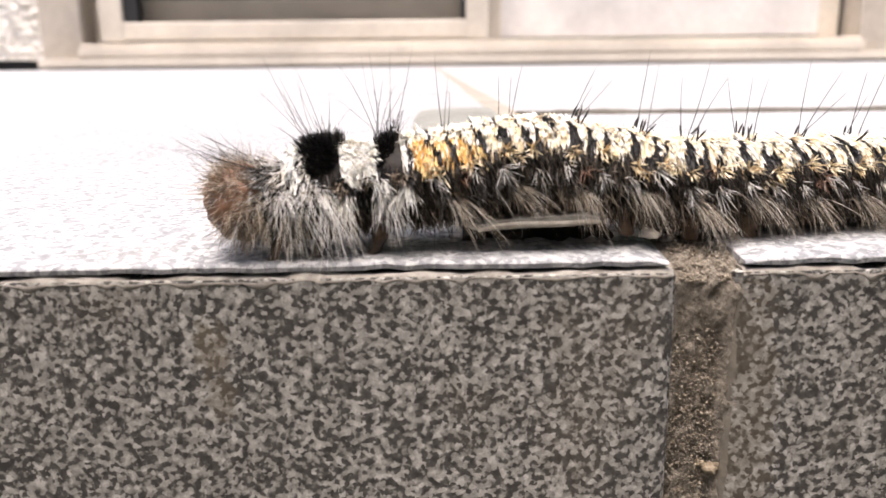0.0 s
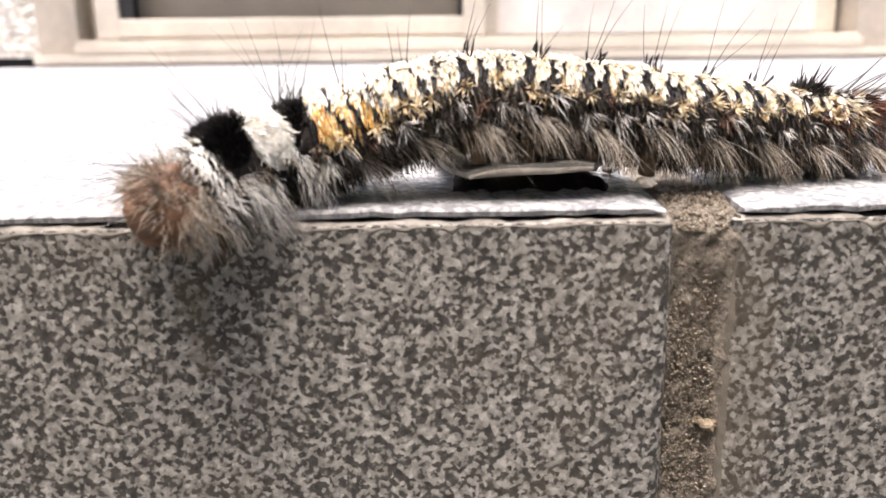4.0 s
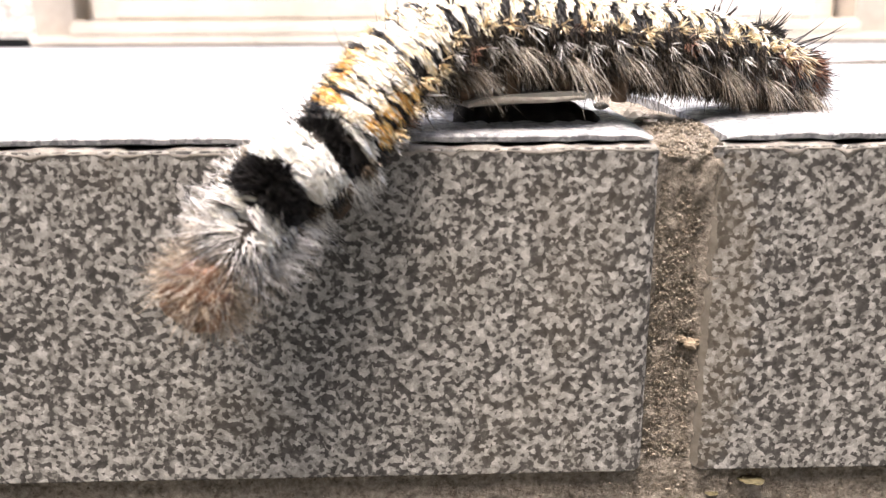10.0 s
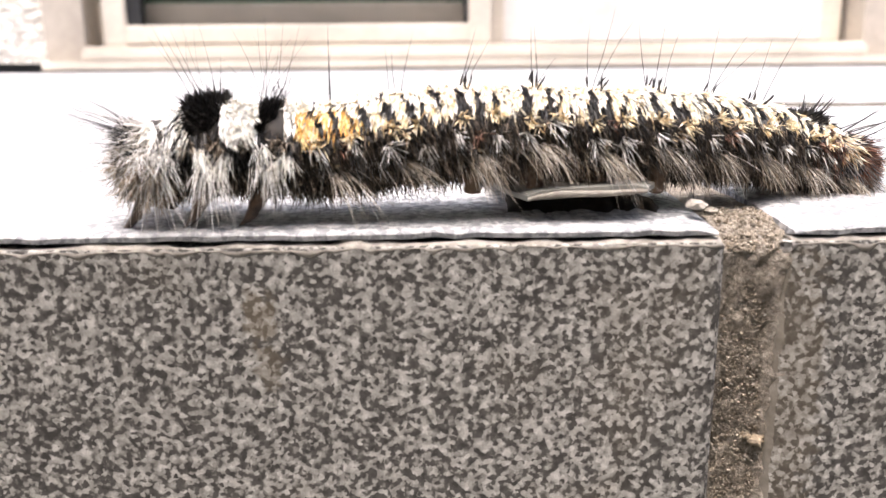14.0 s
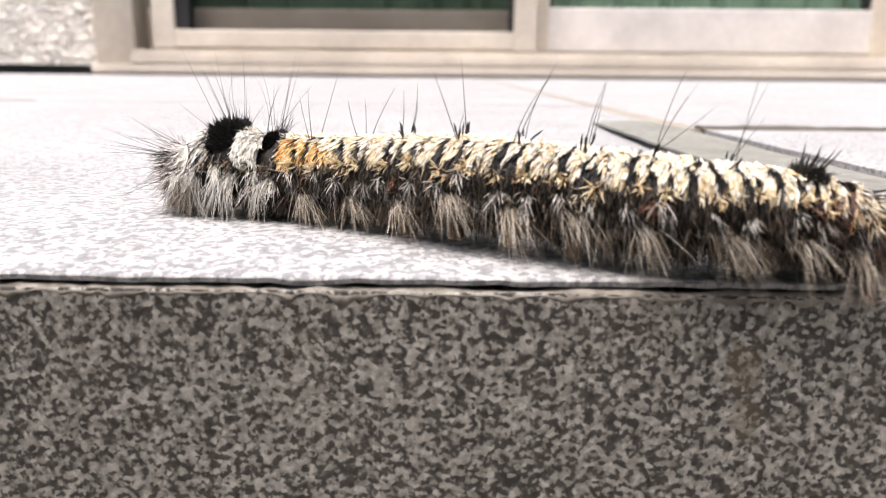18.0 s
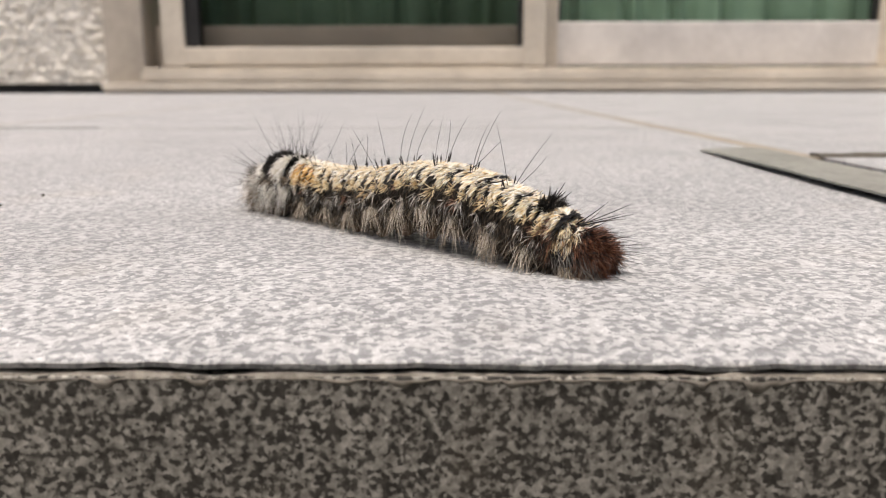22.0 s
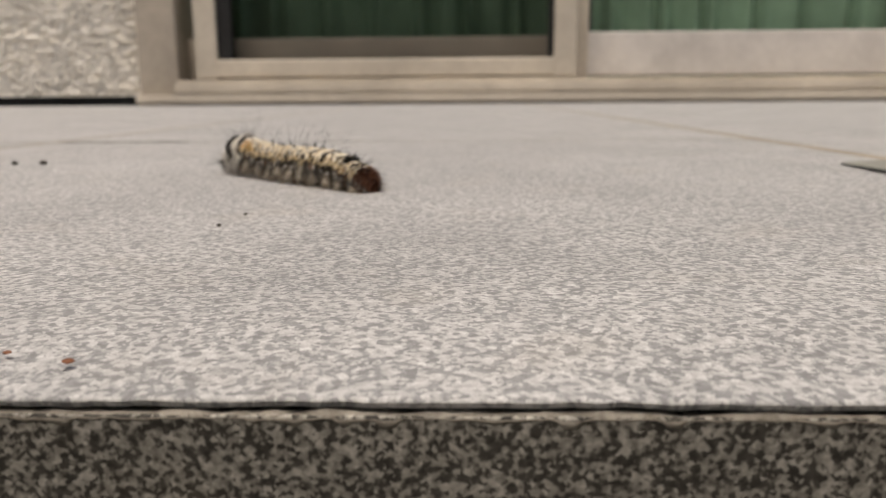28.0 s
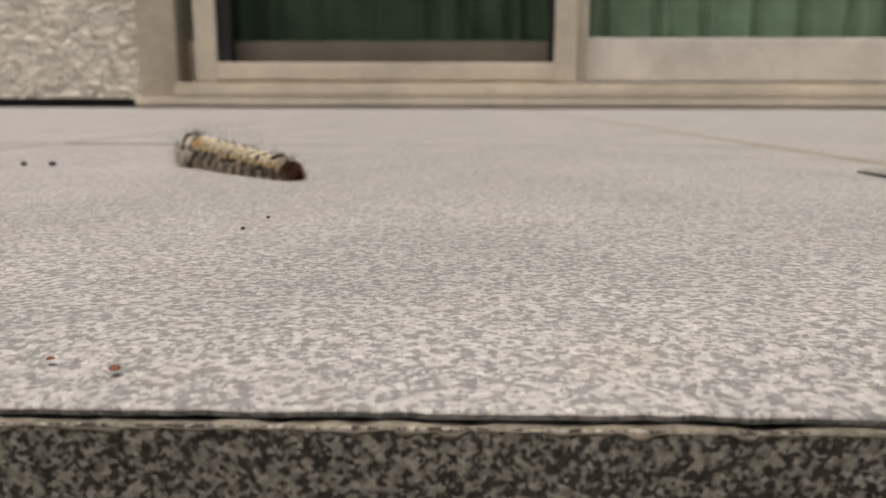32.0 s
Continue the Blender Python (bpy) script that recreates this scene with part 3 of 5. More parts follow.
def dark_ridge(x0, x1, y, high=1.0):
    """A dark ridge along a joint, uneven in height."""
    verts, faces, n = [], [], 240
    for i in range(n + 1):
        x = x0 + (x1 - x0) * i / n
        top = 0.18 + 0.08 * rough(x * 0.35, 2.0, 0.0) + 0.03 * rough(x * 1.6, 5.0, 0.0)
        for dy, dz in ((-0.8, -0.15), (-0.5, 0.5), (-0.1, 1.0), (0.4, 0.7), (0.8, -0.15)):
            verts.append((x, y + dy, dz * high * max(0.03, top) if dz > 0 else dz))
    for i in range(n):
        for k in range(5):
            q = (k + 1) % 5
            faces.append((i * 5 + k, i * 5 + q, i * 5 + 5 + q, i * 5 + 5 + k))
    faces += [tuple(range(5)), tuple(n * 5 + k for k in range(5))]
    return mesh_from("joint", verts, faces, DARK_RIDGE, True)


def mortar_smear():
    """A thin pale skin of mortar over the rounded side of the facing tile next to the joint."""
    verts, faces, n, w = [], [], 90, 7
    for i in range(n + 1):
        z = -5.45 + 4.9 * i / n
        reach = 1.0 + 0.2 * rough(z * 2.0, 3.0) + 0.12 * rough(z * 8.0, 1.0)
        for k in range(w + 1):
            a = reach * k / w
            r = 0.2 + 0.006 * math.cos(a * 1.57 / reach) + 0.012 * rough(z * 5, a * 3, 2.0) * math.cos(a * 1.57 / reach)
            verts.append((1.1 - r * math.cos(a), 0.2 - r * math.sin(a), z))
    for i in range(n):
        for k in range(w):
            o = i * (w + 1) + k
            faces.append((o, o + 1, o + w + 2, o + w + 1))
    return mesh_from("mortar_smear", verts, faces, SMEAR, True)


def joint_bed():
    """The upright joint: recessed, rough, and turned over into the floor joint at its top."""
    path = []
    for i in range(60):
        path.append((0.22 - 0.08 * max(0.0, i / 59 - 0.8) / 0.2, -6.6 + 6.0 * i / 59))
    for i in range(1, 17):
        a = i / 16 * math.pi / 2
        path.append((0.14 + 1.1 * (1 - math.cos(a)), -0.6 + 0.46 * math.sin(a)))
    for i in range(1, 60):
        path.append((1.22 + 0.45 * i, -0.14 + 0.05 * min(1.0, i / 6)))
    wide = 22
    verts, faces = [], []
    for k, (y, z) in enumerate(path):
        for i in range(wide + 1):
            x = 0.03 + 1.5 * i / wide
            d = 0.07 * rough(x * 4, y * 4, z * 4, 4) + 0.035 * rough(x * 14, y * 14, z * 14, 2)
            bow = -min(0.13, 0.8 * max(0.0, x - 0.78)) - min(0.08, 0.5 * max(0.0, 0.2 - x))
            verts.append((x, y - (d - bow) * (1.0 if z < -0.5 else 0.5), z + (0 if z < -0.55 else 0.7 * (d + 0.5 * bow))))
    w = wide + 1
    for k in range(len(path) - 1):
        for i in range(wide):
            o = k * w + i
            faces.append((o, o + 1, o + 1 + w, o + w))
    return mesh_from("joint_bed", verts, faces, MORTAR, True)


def ledge_bed():
    verts, faces, wide = [], [], 420
    for k in range(9):
        for i in range(wide + 1):
            x = -26 + 52 * i / wide
            z = -6.75 + 1.4 * k / 8
            d = 0.06 * rough(x * 3, 4.0, z * 3, 4)
            verts.append((x, 0.16 - d, z))
    for k in range(8):
        for i in range(wide):
            o = k * (wide + 1) + i
            faces.append((o, o + 1, o + wide + 2, o + wide + 1))
    return mesh_from("joint_bed", verts, faces, MORTAR, True)


def grains():
    rng = random.Random(4)
    bm_verts, faces = [], []
    cube = [(-1, 0, 0), (1, 0, 0), (0, -1, 0), (0, 1, 0), (0, 0, -1), (0, 0, 1)]
    tris = [(0, 2, 5), (2, 1, 5), (1, 3, 5), (3, 0, 5), (2, 0, 4), (1, 2, 4), (3, 1, 4), (0, 3, 4)]

    def grain(x, y, z, r):
        o = len(bm_verts)
        s = [r * rng.uniform(0.6, 1.2) for _ in range(3)]
        turn = Euler([rng.uniform(0, 6) for _ in range(3)]).to_matrix()
        for c in cube:
            v = turn @ Vector((c[0] * s[0], c[1] * s[1], c[2] * s[2]))
            bm_verts.append((x + v.x, y + v.y, z + v.z))
        faces.extend([tuple(o + a for a in t) for t in tris])

    for _ in range(5200):
        x = rng.uniform(0.13, 0.9)
        z = rng.uniform(-6.4, -0.55)
        grain(x, 0.21 + rng.uniform(-0.04, 0.04), z, rng.choice((0.009, 0.012, 0.016, 0.02, 0.028)))
    for _ in range(900):
        x, a = rng.uniform(0.12, 0.95), rng.uniform(0.1, 1.57)
        grain(x, 0.12 + 1.1 * (1 - math.cos(a)), -0.59 + 0.46 * math.sin(a) + rng.uniform(-0.02, 0.03), rng.choice((0.014, 0.02, 0.032)))
    for _ in range(900):
        grain(rng.uniform(-12, 8), 0.13 + rng.uniform(-0.02, 0.03), rng.uniform(-6.6, -5.55), rng.choice((0.015, 0.022, 0.034)))
    return mesh_from("sand_grains", bm_verts, faces, GRAIN)


# ---- small things on the terrace ----
def crumb(name, mat, spots, label, category, squash=0.6, seed=1):
    for k, (x, y, z, r) in enumerate(spots):
        bm = bmesh.new()
        bmesh.ops.create_icosphere(bm, subdivisions=2, radius=r)
        for v in bm.verts:
            d = 1 + 0.45 * noise.noise(v.co * (2.2 / r) + Vector((k, seed, 0)))
            v.co = Vector((v.co.x * d, v.co.y * d, v.co.z * d * squash))
        ob = new(name, shape(name, bm, mat))
        ob.matrix_basis = place(x, y, z, 0, 0, 37 * k)
        tagged(ob, label, category)


def shade_heap():
    """An uneven low dark heap, added in place of the shade in the hollow under the strip."""
    verts, faces, nx, ny = [], [], 46, 40
    for j in range(ny + 1):
        for i in range(nx + 1):
            u, v = i / nx, j / ny
            edge = min(1.0, 5 * u, 5 * (1 - u), 6 * v, 6 * (1 - v))
            x, y = -2.85 + 2.35 * u, 0.95 + 6 * v + 0.25 * rough(9 * u, 2.0) * (1 - v)
            verts.append((x, y, -0.14 + (0.3 + 0.1 * rough(x * 2.5, y * 2.5, 1.0)) * edge ** 0.6))
    for j in range(ny):
        for i in range(nx):
            o = j * (nx + 1) + i
            faces.append((o, o + 1, o + nx + 2, o + nx + 1))
    return mesh_from("underside", verts, faces, SHADE_BROWN, True)


def build_small():
    # long flat strip lying beside the joint
    verts, faces, n, w = [], [], 60, 8
    for i in range(n + 1):
        s = i / n
        y = 0.32 + 28.88 * s
        left = -2.9 - 0.5 * s - 0.6 * math.sin(s * math.pi) ** 0.8 + 0.1 * rough(s * 8, 1.0)
        right = -0.6 + 0.6 * s + 0.08 * rough(s * 9, 4.0)
        if s < 0.06:
            q = math.sqrt(max(0.0, 1 - (1 - s / 0.06) ** 2))
            mid = (left + right) / 2 - 0.1
            left, right = mid + (left - mid) * (0.72 + 0.28 * q), mid + (right - mid) * (0.72 + 0.28 * q)
        shift = 0.0
        for side in (0, 1):
            for k in range(w + 1):
                u = k / w
                x = left + (right - left) * u
                yy = y + (1.2 * u * max(0.0, s - 0.85) / 0.15)
                lift = 0.16 * max(0.0, 1 - s / 0.3) ** 1.6 + 0.1 * u * (1 - s) ** 1.2 + 0.2 * (1 - u) * math.sin(s * math.pi) ** 0.7 + 0.03 * math.sin(9 * s) * (1 - s) + SLOPE * yy
                verts.append((x, yy, 0.012 + lift + (0.13 if side else 0.0) * (1 - 0.45 * abs(2 * u - 1) ** 6)))
    m = 2 * (w + 1)
    for i in range(n):
        o = i * m
        for k in range(w):
            faces.append((o + k, o + k + 1, o + m + k + 1, o + m + k))
            faces.append((o + w + 1 + k, o + m + w + 1 + k, o + m + w + 2 + k, o + w + 2 + k))
        faces.append((o, o + m, o + m + w + 1, o + w + 1))
        faces.append((o + w, o + 2 * w + 1, o + m + 2 * w + 1, o + m + w))
    for o in (0, n * m):
        faces.append(tuple(o + k for k in range(w + 1)) + tuple(o + 2 * w + 1 - k for k in range(w + 1)))
    strip = new("plant_strip", mesh_from("plant_strip", verts, faces, BLADE))
    # pale lip along the near end, its frontal light put into the colour
    rim, way = bmesh.new(), []
    for k in range(w + 1):
        a, b = Vector(verts[k]), Vector(verts[w + 1 + k])
        thin = 0.45 + 0.55 * math.sin(math.pi * (k + 0.3) / (w + 0.6)) ** 0.7 + 0.15 * rough(k * 1.7, 3.0)
        way.append([rim.verts.new((a + b) / 2 + Vector((0, -0.01 + 0.03 * thin * math.cos(c), 0.05 * thin * math.sin(c) - 0.02 + 0.02 * math.sin(k * 0.8)))) for c in (0, 1.05, 2.09, 3.14, 4.19, 5.24)])
    for a, b in zip(way, way[1:]):
        for k in range(6):
            rim.faces.new((a[k], a[(k + 1) % 6], b[(k + 1) % 6], b[k]))
    part("rim", shape("rim", rim, PLASTER, True), strip, "pale rim painting the light on the strip's near end")
    # near-black heap paints the deep shade between strip and tile
    part("underside", shade_heap(), strip, "dark heap standing in for the shade under the strip")
    tagged(strip, "long grey-green dry flat plant strip lying beside the tile joint", "dry leaf")
    # specks of dirt and crumbs
    crumb("dirt_crumb", SKIN, [(-44.37, 31.2, 0.22, 0.16), (-42.92, 31.26, 0.23, 0.19), (-27.67, 11.64, 0.08, 0.06), (-27.51, 13.65, 0.08, 0.06)], "small dark crumb of soil on the granite tile", "dirt")
    crumb("leaf_bit", RUST, [(-26.29, 0.87, 0.0, 0.08), (-27.29, 1.19, 0.01, 0.06)], "tiny russet scrap of dry leaf on the tile", "leaf", 0.35)
    crumb("plaster_crumb", PLASTER, [(-0.36, 1.9, 0.06, 0.12), (-0.16, 0.6, 0.05, 0.15), (0.18, 0.9, -0.1, 0.1)], "pale crumb of plaster lying by the tile joint", "plaster", 0.5)
    crumb("mortar_lump", TAN, [(0.79, 0.17, -3.42, 0.12), (0.66, 0.22, -3.36, 0.09), (0.88, 0.18, -3.36, 0.07)], "pale lump of mortar stuck in the joint", "mortar", 0.7)
    crumb("moss_patch", MOSS, [(0.75, 0.12, -6.1, 0.24), (1.9, 0.12, -5.72, 0.2), (1.3, 0.12, -5.95, 0.12), (-3.6, 0.12, -6.35, 0.12)], "dry yellowish moss in the mortar joint", "moss", 0.14)


# ---- the caterpillar ----
def ring(theta, x, r, squash=1.0):
    return np.stack([x, r * np.sin(theta), r * squash * np.cos(theta)], -1)


def outward(theta):
    return np.stack([0 * theta, np.sin(theta), np.cos(theta)], -1)


def around(theta):
    """Along the skin, from the back down each flank."""
    s = np.sign(theta)
    return np.stack([0 * theta, s * np.cos(theta), -s * np.sin(theta)], -1)


def scatter(rng, n, t0, t1, x0, x1):
    theta = radians(t0) + radians(t1 - t0) * rng.random(n)
    return theta * rng.choice((-1.0, 1.0), n), x0 + (x1 - x0) * rng.random(n)


AHEAD = np.array([1.0, 0.0, 0.0])


def skin_ring(name, length, r, mat, seed, front=1.0, back=1.0):
    bm = bmesh.new()
    bmesh.ops.create_uvsphere(bm, u_segments=28, v_segments=18, radius=1.0)
    for v in bm.verts:
        x = v.co.z
        side = math.sqrt(max(0.0, 1 - abs(x) ** 3.2)) / (math.sqrt(max(1e-6, 1 - x * x)) if abs(x) < 0.999 else 1)
        taper = front if x > 0 else back
        k = 1 + (taper - 1) * abs(x)
        p = Vector((x * length * 0.62, v.co.y * side * r * k, v.co.x * side * r * k))
        v.co = p * (1 + 0.05 * noise.noise(p * 3 + Vector((seed, 0, 0))))
    return shape(name, bm, mat, True)


def body_segment(root, k, kind):
    """One ring of the body with its coats of hair. kind: collar, crest, trunk, tuft or rear."""
    rng = np.random.default_rng(100 + k)
    L, r = 1.0 if kind == "trunk" else 0.86, {"collar": 0.42, "crest": 0.53, "trunk": 0.57 if k < 11 else 0.53, "tuft": 0.5, "rear": 0.47}[kind]
    seg = part("body_segment", skin_ring("body_segment", L, r, REAR if kind == "rear" else SKIN, k, 0.95, 0.42 if kind == "rear" else 0.95), root)
    h = L / 2

    def coat(name, mat, n, t0, t1, x0, x1, length, width, out, down, fore, label="", keep=None, mess=0.08, **more):
        theta, x = scatter(rng, n, t0, t1, x0 * h, x1 * h)
        if keep is not None:
            some = keep(theta, x / h)
            theta, x = theta[some], x[some]
        if not len(theta):
            return
        ways = out * outward(theta) + down * around(theta) + fore * AHEAD + rng.normal(0, mess, (len(theta), 3))
        wide = r * (1 - 0.58 * np.clip(-x / h / 1.25, 0, 1) ** 1.6) if kind == "rear" else r
        part(name, strands(name, ring(theta, x, wide * 0.97), ways, length * rng.uniform(0.6, 1.25, len(theta)), width * rng.uniform(0.7, 1.2, len(theta)), mat, seed=k, **more), seg, label)

    def streaks(theta, x):
        """True on the thin dark cross lines: one broad line at each end of the ring and fine ones within."""
        wave = 0.1 * np.sin(np.abs(theta) * 4 + k) + 0.05 * np.sin(theta * 13 + 2 * k)
        u = x + wave
        low = np.abs(theta) / radians(62)
        thin = 0.45 if k == 4 else 1.0
        return (u < -0.93) | (u > 0.95) | (np.abs(u - 0.42 + 0.1 * low) < 0.1 + 0.17 * low * thin) | (np.abs(u + 0.16 + 0.1 * math.sin(3 * k)) < 0.06 + 0.17 * low * thin) | (np.abs(u + 0.55) < 0.03 + 0.15 * low * thin)

    def tufts(name, mat, angle, spread, spots, n, length, width, fan, back, sag, label="", bunch=0.05, droop=0.0, lift=1.0):
        """Bunches of hair, each fanning out of one small wart on the flank."""
        at, to, size = [], [], []
        for s in (-1, 1):
            for c in spots:
                mid = radians(angle + rng.normal(0, spread))
                m = int(n * rng.uniform(0.7, 1.25))
                theta = s * (mid + rng.normal(0, 0.05, m))
                x = (c + rng.normal(0, 0.05)) * h + rng.normal(0, bunch, m)
                lean = back + rng.normal(0, 0.18)
                at.append(ring(theta, x, r * 0.95))
                to.append(lift * outward(theta) + (rng.normal(0, fan, m))[:, None] * around(theta) + sag * around(theta) + (lean + rng.normal(0, fan, m))[:, None] * AHEAD)
                size.append(length * rng.uniform(0.85, 1.15) * rng.uniform(0.5, 1.2, m))
        part(name, strands(name, np.concatenate(at), np.concatenate(to), np.concatenate(size), width, mat, droop=(0.25 * back, 0, -droop), curl=0.26 if droop > 0.9 else 0.17 if droop else 0.1, rings=6 if droop else 3, tip=0.3 if droop else 0.5, seed=k), seg, label)

    if kind in ("trunk", "tuft"):
        gold = k == 4
        coat("white_coat", BAND_H, 2700, 0, 47, -1.1, 1.1, 0.24, 0.05, 0.07, 1.0, 0.1, "white and cream scale hairs in cross bands",
             lambda t, x: ~streaks(t, x) & ~((np.abs(t) > np.radians((14 - 12 * x if gold else 26) + 4 * np.sin(7 * x))) & (rng.random(len(t)) < (0.93 if gold else 0.5))), mess=0.035, curl=0.05, tip=0.55)
        coat("gold_coat", GOLD_H if gold else PALE_H, 1700 if gold else 380, 4 if gold else 20, 58 if gold else 54, -1.0, 1.0, 0.24, 0.048, 0.08, 1.0, 0.1, "golden orange scale hairs" if gold else "pale yellow scale hairs",
             lambda t, x: ~streaks(t, x) & ((np.abs(t) > np.radians(14 - 12 * x)) | (not gold)), mess=0.035, curl=0.05, tip=0.55)
        coat("white_cap", BAND_H, 420, 0, 14, -1.1, 1.1, 0.22, 0.045, 0.1, -1.0, 0.1, keep=lambda t, x: ~streaks(t, x), mess=0.05, curl=0.05, tip=0.55)
        coat("black_coat", BLACK_H, 2800, 0, 72, -1.15, 1.15, 0.22, 0.036, 0.06, 1.0, 0.1, "black scale hairs between the bands",
             lambda t, x: streaks(t, x) | (np.abs(t) > radians(56)) | (rng.random(len(t)) < 0.1), mess=0.06, curl=0.08)
        tufts("flank_tuft", PALE_H, 63, 5, (-0.5, 0.35), 26, 0.24, 0.03, 0.5, 0.0, 0.4, "short splayed cream tufts on the flank", bunch=0.04)
        tufts("amber_tuft", CREAM_H if k % 2 else BROWN_H, 77, 6, (-0.1,), 22, 0.22, 0.024, 0.5, -0.1, 0.4, "short brown tufts on the flank", bunch=0.04)
        tufts("flank_tuft", LIGHT_H, 88, 7, (-0.45, 0.45), 20, 0.26, 0.022, 0.5, -0.25, 0.3, "short pale tufts on the flank", bunch=0.04, droop=0.3)
        coat("dark_coat", DARK_H, 2000, 52, 135, -1.15, 1.15, 0.22, 0.03, 0.14, 0.9, -0.2, mess=0.2, curl=0.15)
        tufts("grey_tuft", GREY_H, 99, 6, (-0.55, 0.45), 15, 0.28, 0.013, 0.4, -0.2, 0.5, "soft grey tufts low on the flank", droop=0.5)
    if kind in ("crest", "collar"):
        if kind == "crest":
            n = 5600
            wide = 0.56 if k == 2 else 0.27
            theta, x = scatter(rng, n, 0, 58, -0.8 * h, 0.75 * h)
            mid = -0.1 + 0.32 * np.abs(theta)
            some = np.abs(x / h - mid + 0.06 * np.sin(theta * 9 + k)) < wide - 0.13 * np.abs(theta) + rng.normal(0, 0.05, n)
            theta, x = theta[some], x[some]
            n = len(x)
            tall = (0.25 if k == 2 else 0.16) * (1 - 0.55 * np.abs(theta) / radians(58)) * rng.uniform(0.5, 1.2, n)
            lean = (0.3 if k == 2 else -0.3) + 0.5 * x / h
            ways = outward(theta) + 0.25 * around(theta) + lean[:, None] * AHEAD + rng.normal(0, 0.16, (n, 3))
            part("black_crest", strands("black_crest", ring(theta, x, r * 0.95), ways, tall, 0.028, BLACK_H, curl=0.1, seed=k), seg, "dense black crest of short hairs")
            coat("white_coat", WHITE_H, 1700 if k == 2 else 500, 0, 62, -1.45 if k == 2 else -1.15, -0.5, 0.3 if k == 2 else 0.22, 0.042, 0.18, 0.9, -0.35 if k == 2 else -0.1, "white cross band behind the crest", lambda t, x: (np.abs(t) < radians(34)) | (np.sin(11 * x + k) > -0.3), mess=0.035, curl=0.05, tip=0.55)
            coat("white_coat", WHITE_H, 420 if k == 2 else 1100, 0, 75 if k == 2 else 60, 0.42 if k == 2 else 0.25, 1.15, 0.24, 0.034, 0.22, 1.0, 0.3, "white cross band before the crest", lambda t, x: np.sin(13 * x + 5 * np.sin(3 * t) + k) > -0.6, mess=0.12, curl=0.1, tip=0.4)
            coat("black_coat", BLACK_H, 70, 0, 80, 0.5, 1.15, 0.22, 0.03, 0.2, 1.0, 0.3, mess=0.12, curl=0.1)
            if k == 2:
                coat("white_tuft", WHITE_H, 1300, 0, 58, -1.5, -0.5, 0.26, 0.05, 0.2, 1.0, -0.1, "dense white tuft behind the crest", mess=0.06, curl=0.06, tip=0.55)
            coat("white_cap", WHITE_H, 260, 0, 14, -1.2, -0.5, 0.22, 0.04, 0.1, -1.0, 0.0, mess=0.05, tip=0.5)
            coat("crest_bristle", BLACK_H, 22, 0, 30, -0.4, 0.1, 0.42, 0.018, 1.0, 0.1, -0.25, mess=0.2)
            coat("crest_bristle", BLACK_H, 12, 0, 32, -0.3, 0.4, 1.35, 0.013, 1.0, 0.1, 0.5 if k == 2 else -0.1, mess=0.22, rings=6, curl=0.12)
            tufts("flank_tuft", UNDER_H, 80, 4, (-0.4, 0.5), 50, 0.22, 0.032, 0.5, 0.0, 0.5, "short splayed cream and brown tufts", bunch=0.045)
            tufts("flank_tuft", WHITE_H, 88, 5, (-0.5, 0.2), 60, 0.34, 0.02, 0.35, -0.1, 0.7, "white flank tufts", droop=0.3)
        else:
            coat("white_coat", WHITE_H, 900, 0, 105, -1.15, 0.2, 0.24, 0.03, 0.12, 0.9, 0.1, "white and grey collar hairs", lambda t, x: np.sin(9 * x + 3 * np.abs(t)) > -0.55, mess=0.1)
            coat("grey_collar", LIGHT_H, 200, 0, 120, -0.2, 1.0, 0.26, 0.016, 0.5, 0.5, 0.5)
            tufts("mane", LIGHT_H, 84, 12, (-0.4, 0.3), 76, 0.56, 0.013, 0.4, 0.0, 0.0, "long pale mane spreading behind the head", bunch=0.08, droop=0.35)
            tufts("mane", FRINGE_H, 112, 12, (0.0, 0.7), 60, 0.46, 0.013, 0.4, 0.2, 0.2, "long beige mane under the head", bunch=0.08, droop=0.4)
            coat("brow_tuft", BLACK_H, 150, 18, 62, 0.4, 1.0, 0.26, 0.018, 0.7, 0.1, 0.7, "dark tufts beside the brow", mess=0.18)
            coat("brow_mane", LIGHT_H, 140, 0, 110, 0.1, 1.0, 0.5, 0.012, 0.45, 0.35, 0.9, "pale hairs falling over the head", mess=0.2, rings=5, curl=0.3)
            coat("face_bristle", BLACK_H, 34, 10, 85, 0.2, 1.0, 1.1, 0.012, 0.7, 0.0, 1.0, curl=0.12, rings=6)
        coat("dark_coat", BLACK_H, 1000, 55, 130, -1.15, 1.15, 0.24, 0.03, 0.25, 1.0, 0.0, mess=0.12)
    if kind == "tuft":
        coat("black_crest", BLACK_H, 700, 0, 30, -0.4, 0.3, 0.16, 0.03, 1.0, 0.4, -0.2, "black tuft near the rear end")
        coat("rear_bristle", BLACK_H, 13, 0, 16, -0.2, 0.15, 0.5, 0.03, 1.0, 0.0, -0.45, mess=0.28, curl=0.12, tip=0.8)
        coat("russet_spot", BROWN_H, 200, 30, 62, -1.0, -0.5, 0.22, 0.03, 0.3, 0.9, 0.0, "russet spots behind the tuft")
        coat("russet_coat", RUSSET_H, 700, 55, 130, -1.1, 0.0, 0.18, 0.022, 0.3, 0.8, -0.4, "russet brown flank hairs", mess=0.15)
    if kind == "rear":
        coat("white_coat", BAND_H, 420, 0, 46, 0.1, 1.1, 0.2, 0.04, 0.15, 0.9, -0.5, keep=lambda t, x: np.sin(8 * x + 2 * np.abs(t)) > -0.4)
